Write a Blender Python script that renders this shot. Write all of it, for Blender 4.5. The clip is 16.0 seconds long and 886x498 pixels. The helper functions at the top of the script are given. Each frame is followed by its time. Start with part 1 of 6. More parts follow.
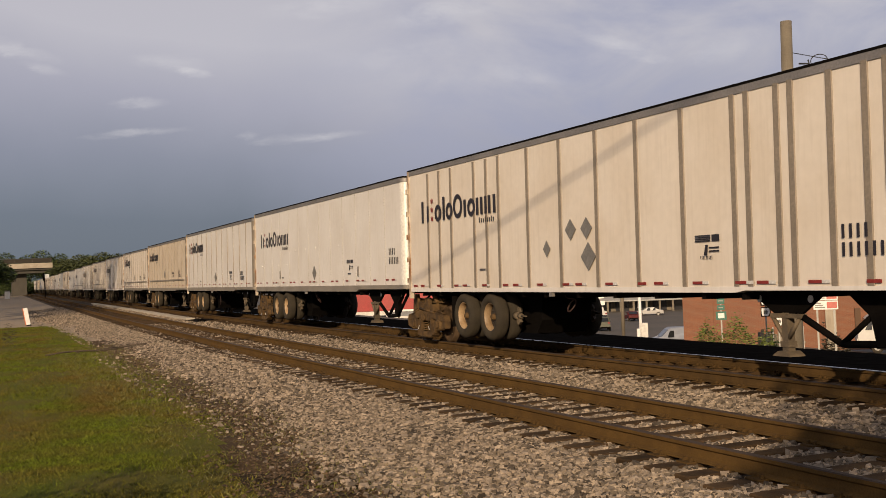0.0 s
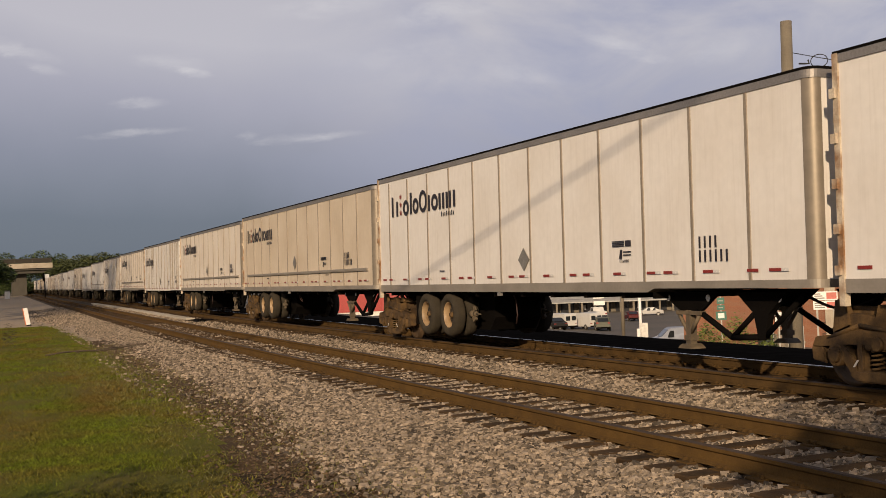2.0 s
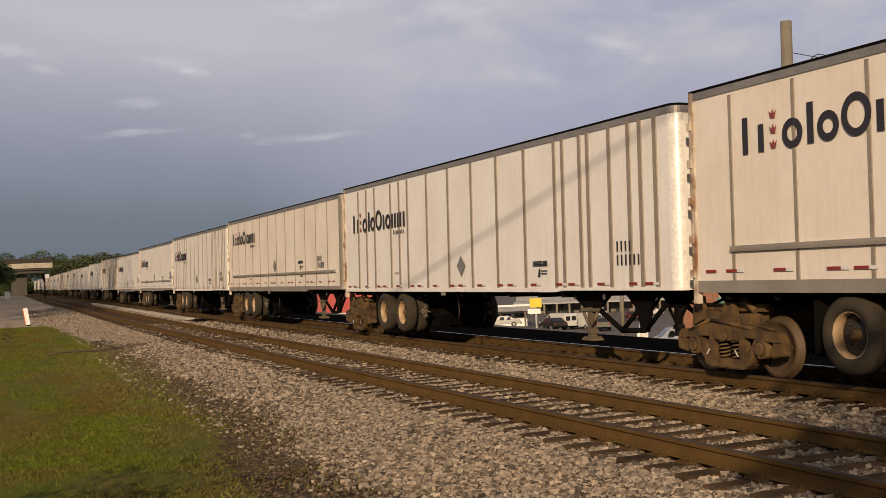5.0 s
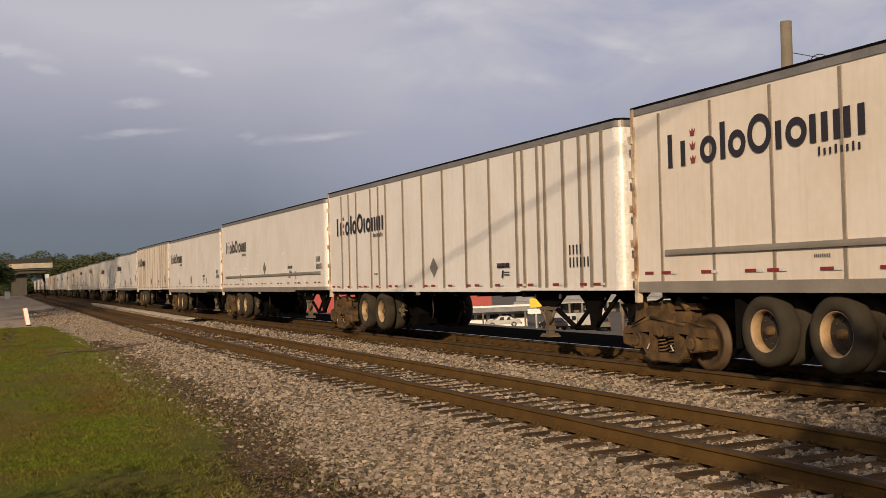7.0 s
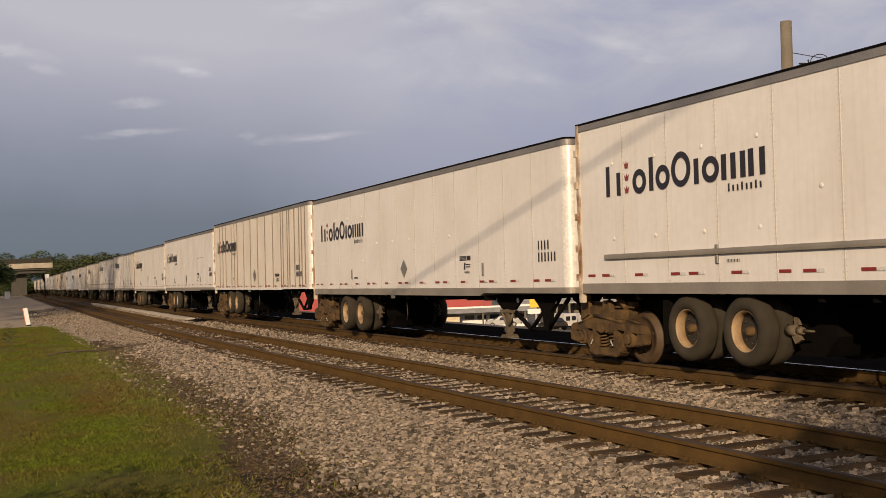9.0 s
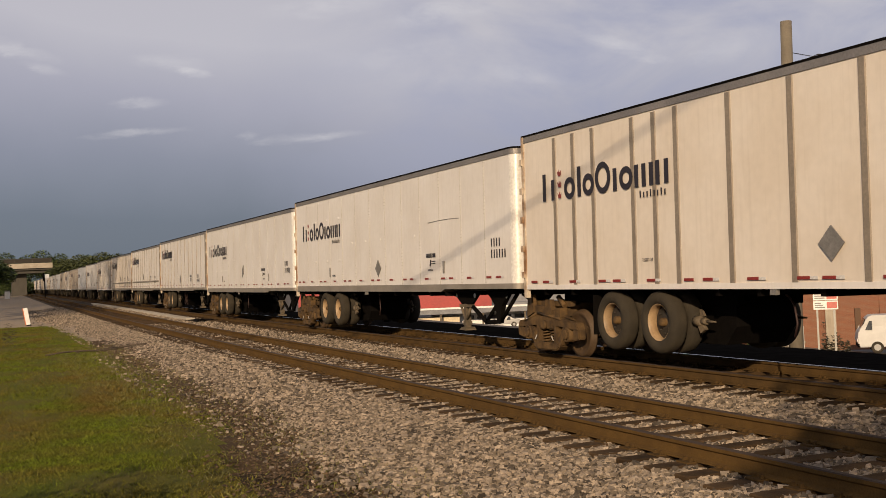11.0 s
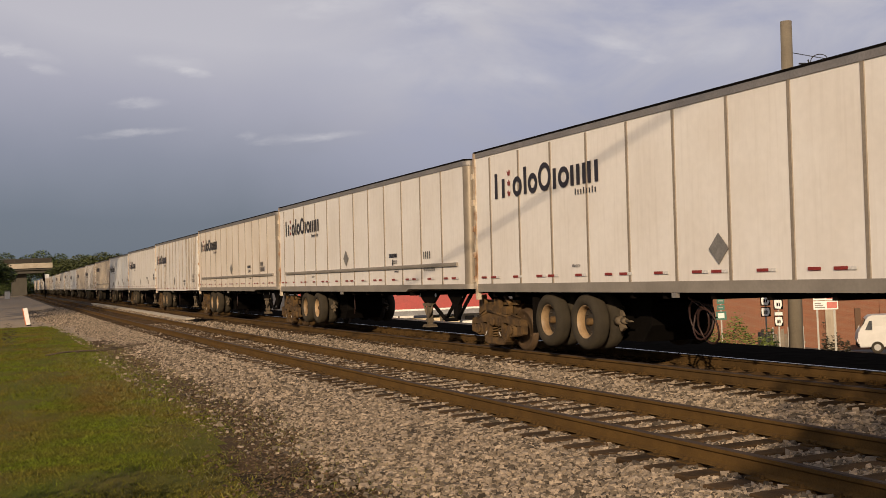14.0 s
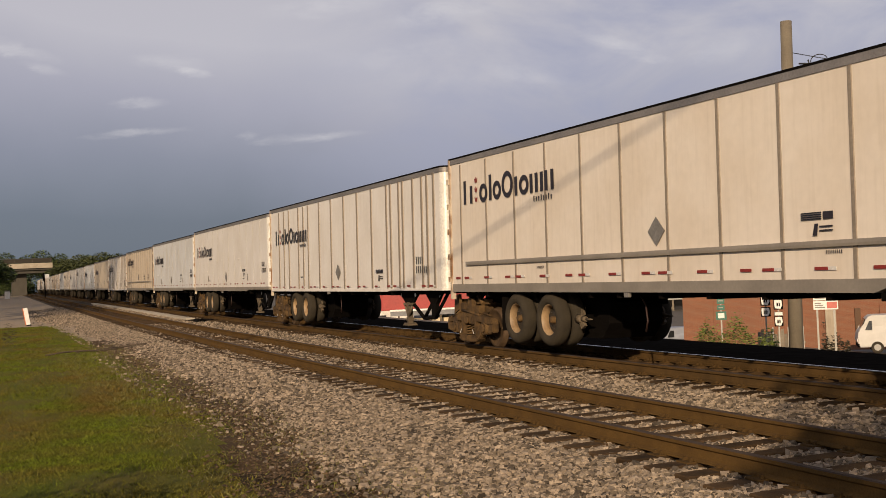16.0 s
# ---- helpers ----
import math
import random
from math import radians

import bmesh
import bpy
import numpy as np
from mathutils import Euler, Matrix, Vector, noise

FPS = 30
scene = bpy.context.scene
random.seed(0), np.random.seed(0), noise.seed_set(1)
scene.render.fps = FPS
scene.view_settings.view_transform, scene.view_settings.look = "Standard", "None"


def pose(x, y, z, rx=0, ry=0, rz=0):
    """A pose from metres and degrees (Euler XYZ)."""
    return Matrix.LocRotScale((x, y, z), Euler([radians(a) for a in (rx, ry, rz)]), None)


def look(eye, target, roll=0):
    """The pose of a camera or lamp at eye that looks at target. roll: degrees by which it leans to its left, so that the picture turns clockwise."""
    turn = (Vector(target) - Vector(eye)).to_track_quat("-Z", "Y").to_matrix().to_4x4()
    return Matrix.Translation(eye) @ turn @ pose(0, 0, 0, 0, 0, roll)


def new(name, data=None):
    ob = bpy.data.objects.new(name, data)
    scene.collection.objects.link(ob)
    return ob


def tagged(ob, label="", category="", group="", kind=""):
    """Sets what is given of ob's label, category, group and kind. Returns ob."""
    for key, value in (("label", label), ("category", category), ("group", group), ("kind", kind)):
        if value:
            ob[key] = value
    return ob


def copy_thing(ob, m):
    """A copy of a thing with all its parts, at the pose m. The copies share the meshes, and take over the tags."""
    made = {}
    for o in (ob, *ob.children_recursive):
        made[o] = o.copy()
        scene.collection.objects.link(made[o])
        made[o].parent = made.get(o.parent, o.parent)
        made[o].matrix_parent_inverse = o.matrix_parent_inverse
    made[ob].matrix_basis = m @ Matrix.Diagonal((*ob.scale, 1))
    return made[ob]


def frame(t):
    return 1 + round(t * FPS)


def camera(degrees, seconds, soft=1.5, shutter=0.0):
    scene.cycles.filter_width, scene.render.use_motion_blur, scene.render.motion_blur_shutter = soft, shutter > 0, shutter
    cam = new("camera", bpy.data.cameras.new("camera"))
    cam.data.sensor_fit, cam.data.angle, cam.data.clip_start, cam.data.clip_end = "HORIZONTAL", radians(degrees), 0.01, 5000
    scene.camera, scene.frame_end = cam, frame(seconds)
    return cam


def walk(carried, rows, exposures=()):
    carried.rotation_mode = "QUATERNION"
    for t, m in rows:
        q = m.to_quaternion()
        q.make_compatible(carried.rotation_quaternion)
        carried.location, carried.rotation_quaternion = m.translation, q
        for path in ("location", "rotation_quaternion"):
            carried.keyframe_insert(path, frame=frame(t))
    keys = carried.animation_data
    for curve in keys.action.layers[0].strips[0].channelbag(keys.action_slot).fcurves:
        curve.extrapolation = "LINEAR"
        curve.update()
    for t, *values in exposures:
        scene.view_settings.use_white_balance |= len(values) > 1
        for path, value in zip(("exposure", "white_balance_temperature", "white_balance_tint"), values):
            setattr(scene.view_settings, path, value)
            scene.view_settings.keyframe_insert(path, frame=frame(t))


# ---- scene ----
# ---------------------------------------------------------------- camera
cam = camera(44.70, 16.0, soft=0.7)
EYE_Z = 1.687
CAM_POSE = pose(0, 0, EYE_Z, 0, 0, -23.305) @ pose(0, 0, 0, 90 + 1.1366, 0, 0) @ pose(0, 0, 0, 0, 0, -2.5)
walk(cam, [(0.0, CAM_POSE), (16.0, CAM_POSE)])
scene.view_settings.exposure = 0.0

# the train's way: metres run since the start, by the clock
RUN = [(0.0, -24.33), (0.5, -16.80), (1.0, -9.03), (1.5, -1.20), (2.0, 6.32), (2.5, 14.10), (3.0, 21.95), (3.5, 29.67),
       (4.0, 37.14), (4.6, 46.42), (5.2, 55.72), (5.9, 66.58), (6.5, 75.91), (7.0, 83.88), (7.5, 91.43), (8.0, 99.32),
       (8.5, 106.95), (9.0, 114.95), (9.6, 124.13), (10.2, 133.38), (10.9, 144.17), (11.5, 153.41), (12.0, 161.43),
       (12.5, 169.29), (13.0, 176.98), (13.5, 184.71), (14.0, 192.69), (14.5, 200.65), (15.0, 208.36), (15.5, 216.33),
       (16.0, 224.18)]
PITCH = 16.4            # from trailer to trailer
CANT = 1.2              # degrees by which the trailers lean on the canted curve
SAG = {8: -0.02, 9: -0.085, 10: 0.05, 12: -0.045}     # how much lower or higher some ride on their springs
CURVE = 0.0002826       # the line bends gently to the right
X_MAIN = 10.8636        # middle of the train's track
X_NEAR = 6.978          # middle of the nearer track
Z_NEAR = -0.055         # its rails lie a little lower
BED = -0.19             # top of the ties under the rail heads


def bend(y):
    """Sideways shift of the line at y, and its slope there."""
    if y < 20:
        return 0.0, 0.0
    if y < 56:
        return CURVE * (y - 20) ** 2, 2 * CURVE * (y - 20)
    return CURVE * 36 ** 2 + 2 * CURVE * 36 * (y - 56), 2 * CURVE * 36


def on_line(x, y, z=0.0):
    dx, slope = bend(y)
    return pose(x + dx, y, z, 0, 0, -math.degrees(math.atan(slope)))


# ---------------------------------------------------------------- sky and sun
SUN_DIR = Vector((0.545, 0.773, -0.330)).normalized()      # the way the light goes
world = bpy.data.worlds.new("sky")
scene.world = world
world.use_nodes = True
wn, wl = world.node_tree.nodes, world.node_tree.links
wn.clear()


def wnode(kind, **values):
    n = wn.new(kind)
    for k, v in values.items():
        n.inputs[k].default_value = v
    return n


sky = wn.new("ShaderNodeTexSky")
sky.sky_type = "NISHITA"
sky.sun_disc = False
sky.sun_elevation = math.asin(-SUN_DIR.z)
sky.sun_rotation = math.atan2(-SUN_DIR.x, -SUN_DIR.y)
sky.dust_density = 2.5
sky_gain = wn.new("ShaderNodeVectorMath")
sky_gain.operation = "SCALE"
sky_gain.inputs["Scale"].default_value = 0.085
wl.new(sky.outputs[0], sky_gain.inputs[0])
tc = wn.new("ShaderNodeTexCoord")
sep = wn.new("ShaderNodeSeparateXYZ")
wl.new(tc.outputs["Generated"], sep.inputs[0])
# cloud deck: slate towards the horizon, pale lavender overhead
ramp = wn.new("ShaderNodeValToRGB")
cr = ramp.color_ramp
cr.elements[0].position, cr.elements[0].color = 0.0, (0.150, 0.180, 0.222, 1)
cr.elements[1].position, cr.elements[1].color = 0.62, (0.27, 0.27, 0.31, 1)
for p, c in ((0.05, (0.160, 0.186, 0.240, 1)), (0.105, (0.262, 0.272, 0.345, 1)), (0.165, (0.405, 0.395, 0.472, 1)), (0.215, (0.545, 0.522, 0.572, 1)), (0.30, (0.54, 0.515, 0.56, 1))):
    e = cr.elements.new(p)
    e.color = c
swell = wnode("ShaderNodeTexNoise", Scale=3.2, Detail=5.0, Roughness=0.5)
wl.new(tc.outputs["Generated"], swell.inputs["Vector"])
shift = wn.new("ShaderNodeMapRange")
shift.inputs["From Min"].default_value, shift.inputs["From Max"].default_value = 0.3, 0.7
shift.inputs["To Min"].default_value, shift.inputs["To Max"].default_value = -0.02, 0.02
wl.new(swell.outputs[0], shift.inputs[0])
# the deck is lower and darker up the line, brighter across it
side_on = wn.new("ShaderNodeMapRange")
side_on.inputs["From Min"].default_value, side_on.inputs["From Max"].default_value = 0.0, 0.40
side_on.inputs["To Min"].default_value, side_on.inputs["To Max"].default_value = -0.018, 0.024
wl.new(sep.outputs["X"], side_on.inputs[0])
both = wn.new("ShaderNodeMath")
wl.new(side_on.outputs[0], both.inputs[0])
wl.new(shift.outputs[0], both.inputs[1])
level = wn.new("ShaderNodeMath")
wl.new(sep.outputs["Z"], level.inputs[0])
wl.new(both.outputs[0], level.inputs[1])
wl.new(level.outputs[0], ramp.inputs[0])
# a few torn wisps lie low in the deck: (across, up, half width, half height, tilt, strength)
WISPS = ((-0.226, 0.196, 0.018, 0.0055, -14, 0.9), (-0.245, 0.205, 0.035, 0.008, -8, 0.35), (-0.386, 0.221, 0.035, 0.007, -18, 0.55), (-0.366, 0.204, 0.020, 0.004, -16, 0.4),
         (-0.277, 0.168, 0.022, 0.0045, -3, 0.5), (-0.281, 0.1395, 0.042, 0.0032, 2, 0.45), (-0.179, 0.133, 0.010, 0.003, 0, 0.4), (-0.121, 0.129, 0.044, 0.0042, 1, 0.65),
         (0.169, 0.204, 0.030, 0.007, -18, 0.6), (0.200, 0.189, 0.018, 0.004, -10, 0.5), (0.013, 0.241, 0.050, 0.011, 6, 0.6), (0.084, 0.178, 0.040, 0.007, -12, 0.3),
         (-0.087, 0.252, 0.060, 0.010, 4, 0.5), (0.269, 0.193, 0.030, 0.010, 10, 0.35), (-0.02, 0.205, 0.07, 0.010, 8, 0.25))


def wmath(op, a, b):
    n = wn.new("ShaderNodeMath")
    n.operation = op
    for socket, v in zip(n.inputs, (a, b)):
        if isinstance(v, (int, float)):
            socket.default_value = v
        else:
            wl.new(v, socket)
    return n.outputs[0]


def wdot(v):
    n = wn.new("ShaderNodeVectorMath")
    n.operation = "DOT_PRODUCT"
    n.inputs[1].default_value = v
    wl.new(tc.outputs["Generated"], n.inputs[0])
    return n.outputs["Value"]


ahead = wmath("MAXIMUM", wdot((0.3956, 0.9184, 0.0)), 0.05)
spread_out = wn.new("ShaderNodeCombineXYZ")
wl.new(wmath("DIVIDE", wdot((0.9184, -0.3956, 0.0)), ahead), spread_out.inputs[0])
wl.new(wmath("DIVIDE", wdot((0.0, 0.0, 1.0)), ahead), spread_out.inputs[1])
torn = wn.new("ShaderNodeMapping")
torn.inputs["Scale"].default_value = (26.0, 70.0, 1.0)
wl.new(spread_out.outputs[0], torn.inputs[0])
tear = wnode("ShaderNodeTexNoise", Scale=1.0, Detail=7.0, Roughness=0.6, Distortion=0.4)
wl.new(torn.outputs[0], tear.inputs["Vector"])
bent = wn.new("ShaderNodeVectorMath")
bent.operation = "MULTIPLY_ADD"
wl.new(tear.outputs["Color"], bent.inputs[0])
bent.inputs[1].default_value, bent.inputs[2].default_value = (0.030, 0.014, 0.0), (0.0, 0.0, 0.0)
wl.new(spread_out.outputs[0], bent.inputs[2])
cover = None
for across, up, half_w, half_h, tilt, strength in WISPS:
    place = wn.new("ShaderNodeMapping")
    place.vector_type = "TEXTURE"
    place.inputs["Location"].default_value = (across + 0.015, up + 0.007, 0)
    place.inputs["Rotation"].default_value = (0, 0, radians(tilt))
    place.inputs["Scale"].default_value = (half_w, half_h, 1)
    wl.new(bent.outputs[0], place.inputs[0])
    far_off = wn.new("ShaderNodeVectorMath")
    far_off.operation = "LENGTH"
    wl.new(place.outputs[0], far_off.inputs[0])
    fade = wn.new("ShaderNodeMapRange")
    fade.interpolation_type = "SMOOTHSTEP"
    fade.inputs["From Min"].default_value, fade.inputs["From Max"].default_value = 0.1, 1.5
    fade.inputs["To Min"].default_value, fade.inputs["To Max"].default_value = strength, 0.0
    wl.new(far_off.outputs["Value"], fade.inputs[0])
    cover = fade.outputs[0] if cover is None else wmath("MAXIMUM", cover, fade.outputs[0])
ragged = wn.new("ShaderNodeMapRange")
ragged.inputs["From Min"].default_value, ragged.inputs["From Max"].default_value = 0.36, 0.66
ragged.inputs["To Min"].default_value, ragged.inputs["To Max"].default_value = 0.3, 1.0
wl.new(tear.outputs[0], ragged.inputs[0])
cover = wmath("MULTIPLY", cover, ragged.outputs[0])
puff = wn.new("ShaderNodeMix")
puff.data_type = "RGBA"
puff.inputs["B"].default_value = (0.70, 0.67, 0.69, 1)
wl.new(cover, puff.inputs["Factor"])
# thin places in the deck where blue shows, mostly high across the line
thin = wnode("ShaderNodeTexNoise", Scale=5.5, Detail=6.0, Roughness=0.55, Distortion=0.6)
thin_stretch = wn.new("ShaderNodeMapping")
thin_stretch.inputs["Scale"].default_value = (1.0, 1.0, 2.2)
thin_stretch.inputs["Location"].default_value = (0.7, 1.9, 0.0)
wl.new(tc.outputs["Generated"], thin_stretch.inputs[0])
wl.new(thin_stretch.outputs[0], thin.inputs["Vector"])
gap = wn.new("ShaderNodeMapRange")
gap.inputs["From Min"].default_value, gap.inputs["From Max"].default_value = 0.40, 0.62
gap.inputs["To Max"].default_value = 0.85
wl.new(thin.outputs[0], gap.inputs[0])
aside = wn.new("ShaderNodeMapRange")
aside.inputs["From Min"].default_value, aside.inputs["From Max"].default_value = 0.22, 0.52
wl.new(sep.outputs["X"], aside.inputs[0])
blue_amount = wn.new("ShaderNodeMath")
blue_amount.operation = "MULTIPLY"
wl.new(gap.outputs[0], blue_amount.inputs[0])
wl.new(aside.outputs[0], blue_amount.inputs[1])
blue_gap = wn.new("ShaderNodeMix")
blue_gap.data_type = "RGBA"
blue_gap.inputs["B"].default_value = (0.350, 0.360, 0.490, 1)
wl.new(blue_amount.outputs[0], blue_gap.inputs["Factor"])
wl.new(ramp.outputs[0], blue_gap.inputs["A"])
wl.new(blue_gap.outputs[2], puff.inputs["A"])
deck = wn.new("ShaderNodeMix")
deck.data_type = "RGBA"
deck.inputs["Factor"].default_value = 0.90
wl.new(sky_gain.outputs[0], deck.inputs["A"])
wl.new(puff.outputs[2], deck.inputs["B"])
bg = wnode("ShaderNodeBackground", Strength=1.0)
wl.new(deck.outputs[2], bg.inputs["Color"])
out = wn.new("ShaderNodeOutputWorld")
wl.new(bg.outputs[0], out.inputs["Surface"])

sun_data = bpy.data.lights.new("sun", "SUN")
sun_data.energy, sun_data.angle, sun_data.color = 4.45, radians(0.55), (1.0, 0.765, 0.505)
sun = new("sun", sun_data)
sun.matrix_world = look((-40, -45, 40), Vector((-40, -45, 40)) + SUN_DIR)


# ---------------------------------------------------------------- materials
def material(name, base, rough=0.6, metal=0.0, dark=None, scale=6.0, amount=0.35, grain=60.0, bump=0.15, random_tint=0.0,
             streak=0.0, streak_color=(0.2, 0.12, 0.06), spec=0.5, island=0.0, fleck=0.15):
    """Base colour broken up by stains and grain, with fine relief; streak adds grime that runs down."""
    m = bpy.data.materials.new(name)
    m.use_nodes = True
    nt = m.node_tree
    n, l = nt.nodes, nt.links
    bs = n["Principled BSDF"]
    bs.inputs["Roughness"].default_value = rough
    bs.inputs["Metallic"].default_value = metal
    bs.inputs["Specular IOR Level"].default_value = spec
    co = n.new("ShaderNodeTexCoord")
    stain = n.new("ShaderNodeTexNoise")
    stain.inputs["Scale"].default_value, stain.inputs["Detail"].default_value = scale, 6
    fine = n.new("ShaderNodeTexNoise")
    fine.inputs["Scale"].default_value, fine.inputs["Detail"].default_value = grain, 4
    l.new(co.outputs["Object"], stain.inputs["Vector"])
    l.new(co.outputs["Object"], fine.inputs["Vector"])
    dark = dark or tuple(c * 0.55 for c in base)
    r = n.new("ShaderNodeValToRGB")
    r.color_ramp.elements[0].position, r.color_ramp.elements[0].color = 0.36, (*dark, 1)
    r.color_ramp.elements[1].position, r.color_ramp.elements[1].color = 0.62, (*base, 1)
    l.new(stain.outputs[0], r.inputs[0])
    mix = n.new("ShaderNodeMix")
    mix.data_type = "RGBA"
    mix.inputs["Factor"].default_value = amount
    mix.inputs["A"].default_value = (*base, 1)
    l.new(r.outputs[0], mix.inputs["B"])
    col = mix.outputs[2]
    spread = n.new("ShaderNodeMapRange")
    spread.inputs["From Min"].default_value, spread.inputs["From Max"].default_value = 0.3, 0.7
    spread.inputs["To Min"].default_value, spread.inputs["To Max"].default_value = 1 - fleck, 1 + fleck * 0.8
    l.new(fine.outputs[0], spread.inputs[0])
    mul = n.new("ShaderNodeVectorMath")
    mul.operation = "SCALE"
    l.new(col, mul.inputs[0])
    l.new(spread.outputs[0], mul.inputs["Scale"])
    col = mul.outputs[0]
    if random_tint or island:
        src = n.new("ShaderNodeObjectInfo").outputs["Random"] if random_tint else n.new("ShaderNodeNewGeometry").outputs["Random Per Island"]
        span = random_tint or island
        rr = n.new("ShaderNodeMapRange")
        rr.inputs["To Min"].default_value, rr.inputs["To Max"].default_value = 1 - span, 1 + span
        l.new(src, rr.inputs[0])
        m2 = n.new("ShaderNodeVectorMath")
        m2.operation = "SCALE"
        l.new(col, m2.inputs[0])
        l.new(rr.outputs[0], m2.inputs["Scale"])
        col = m2.outputs[0]
    if streak:
        mp = n.new("ShaderNodeMapping")
        mp.inputs["Scale"].default_value = (9, 9, 0.55)
        l.new(co.outputs["Object"], mp.inputs[0])
        sn = n.new("ShaderNodeTexNoise")
        sn.inputs["Scale"].default_value, sn.inputs["Detail"].default_value = 1.6, 5
        l.new(mp.outputs[0], sn.inputs["Vector"])
        sr = n.new("ShaderNodeMapRange")
        sr.inputs["From Min"].default_value, sr.inputs["From Max"].default_value = 0.5, 0.78
        sr.inputs["To Max"].default_value = streak
        l.new(sn.outputs[0], sr.inputs[0])
        m3 = n.new("ShaderNodeMix")
        m3.data_type = "RGBA"
        m3.inputs["B"].default_value = (*streak_color, 1)
        l.new(sr.outputs[0], m3.inputs["Factor"])
        l.new(col, m3.inputs["A"])
        col = m3.outputs[2]
    l.new(col, bs.inputs["Base Color"])
    if bump:
        b = n.new("ShaderNodeBump")
        b.inputs["Strength"].default_value, b.inputs["Distance"].default_value = bump, 0.02
        l.new(fine.outputs[0], b.inputs["Height"])
        l.new(b.outputs[0], bs.inputs["Normal"])
    rv = n.new("ShaderNodeMapRange")
    rv.inputs["To Min"].default_value, rv.inputs["To Max"].default_value = max(0.03, rough - 0.12), min(1, rough + 0.12)
    l.new(stain.outputs[0], rv.inputs[0])
    l.new(rv.outputs[0], bs.inputs["Roughness"])
    return m


GRIME = (0.27, 0.21, 0.15)
M_WHITE = material("white_trailer_paint", (0.74, 0.705, 0.675), 0.42, dark=(0.64, 0.585, 0.53), scale=0.9, amount=0.4, grain=7, bump=0.015, fleck=0.035, streak=0.12, streak_color=GRIME)
M_CREAM = material("weathered_cream_paint", (0.72, 0.65, 0.575), 0.5, dark=(0.62, 0.53, 0.43), scale=0.8, amount=0.5, grain=7, bump=0.015, fleck=0.035, streak=0.12, streak_color=GRIME)
M_TAN = material("dirty_tan_paint", (0.60, 0.51, 0.405), 0.55, dark=(0.49, 0.395, 0.29), scale=0.8, amount=0.5, grain=7, bump=0.015, fleck=0.035, streak=0.12, streak_color=GRIME)
M_PALE = material("cool_white_paint", (0.66, 0.67, 0.69), 0.42, dark=(0.55, 0.53, 0.51), scale=0.9, amount=0.45, grain=7, bump=0.015, fleck=0.035, streak=0.12, streak_color=GRIME)
M_POST = material("galvanised_post", (0.27, 0.225, 0.18), 0.6, metal=0.1, scale=2, amount=0.4, grain=30, bump=0.04)
M_SEAM = material("seam_shadow_grey", (0.545, 0.505, 0.455), 0.55, scale=3, amount=0.3, grain=30, bump=0.02)
M_ALU = material("dull_aluminium", (0.31, 0.275, 0.235), 0.5, metal=0.25, scale=1.5, amount=0.4, grain=20, bump=0.03, fleck=0.06)
M_TOPRAIL = material("grey_top_rail", (0.27, 0.25, 0.24), 0.5, metal=0.4, scale=2, amount=0.45, grain=30, bump=0.04)
M_NOSEGREY = material("dull_metal_nose", (0.25, 0.21, 0.165), 0.45, metal=0.3, scale=1.5, amount=0.4, grain=12, bump=0.02, fleck=0.06)
# lighter than the sides: the sun strip on the nose is in it
M_NOSE = material("sunlit_nose_sheet", (0.80, 0.77, 0.72), 0.35, metal=0.15, scale=1.5, amount=0.25, grain=20, bump=0.02, streak=0.3, streak_color=(0.35, 0.17, 0.06))
M_RUST = material("rusty_steel", (0.12, 0.065, 0.035), 0.8, dark=(0.09, 0.05, 0.03), scale=5, amount=0.7, grain=50, bump=0.3)
M_RUSTPAINT = material("paint_flaking_to_rust", (0.55, 0.47, 0.37), 0.7, dark=(0.20, 0.09, 0.03), scale=3.5, amount=0.95, grain=40, bump=0.2)
# blacker than paint or rubber, to hold the shade under the trailers
M_BLACK = material("black_with_underframe_shade", (0.006, 0.005, 0.0045), 0.9, spec=0.05, scale=5, amount=0.5, grain=50, bump=0.15)
M_LEG = material("grimy_brown_steel", (0.150, 0.112, 0.070), 0.75, dark=(0.05, 0.04, 0.03), scale=4, amount=0.6, grain=50, bump=0.2)
M_TYRE = material("dusty_rubber", (0.050, 0.041, 0.029), 0.95, spec=0.15, dark=(0.028, 0.024, 0.019), scale=4, amount=0.6, grain=70, bump=0.25)
M_RIM = material("cream_wheel_rim", (0.36, 0.245, 0.135), 0.55, dark=(0.20, 0.125, 0.065), scale=5, amount=0.6, grain=40, bump=0.08, random_tint=0.25)
M_BOGIE = material("brown_cast_steel", (0.125, 0.074, 0.030), 0.85, spec=0.25, dark=(0.040, 0.026, 0.016), scale=5, amount=0.8, grain=45, bump=0.35)
M_WHEEL = material("rolled_steel_wheel", (0.095, 0.058, 0.030), 0.65, metal=0.2, scale=6, amount=0.6, grain=40, bump=0.15)
M_INK = material("dark_lettering", (0.022, 0.018, 0.025), 0.5, scale=8, amount=0.3, grain=30, bump=0.02)
M_REDINK = material("red_emblem", (0.23, 0.042, 0.034), 0.5, scale=8, amount=0.3, grain=30, bump=0.02)
M_TAPE = material("red_reflective_tape", (0.24, 0.028, 0.022), 0.4, scale=8, amount=0.3, grain=30, bump=0.02)
M_TAPEW = material("white_reflective_tape", (0.64, 0.62, 0.60), 0.4, scale=8, amount=0.2, grain=30, bump=0.02)
M_PLACARD = material("grey_placard", (0.25, 0.235, 0.22), 0.5, metal=0.3, scale=8, amount=0.4, grain=30, bump=0.05)
M_RAIL = material("rusty_rail", (0.112, 0.064, 0.021), 0.9, spec=0.08, dark=(0.070, 0.040, 0.015), scale=3, amount=0.6, grain=60, bump=0.12)
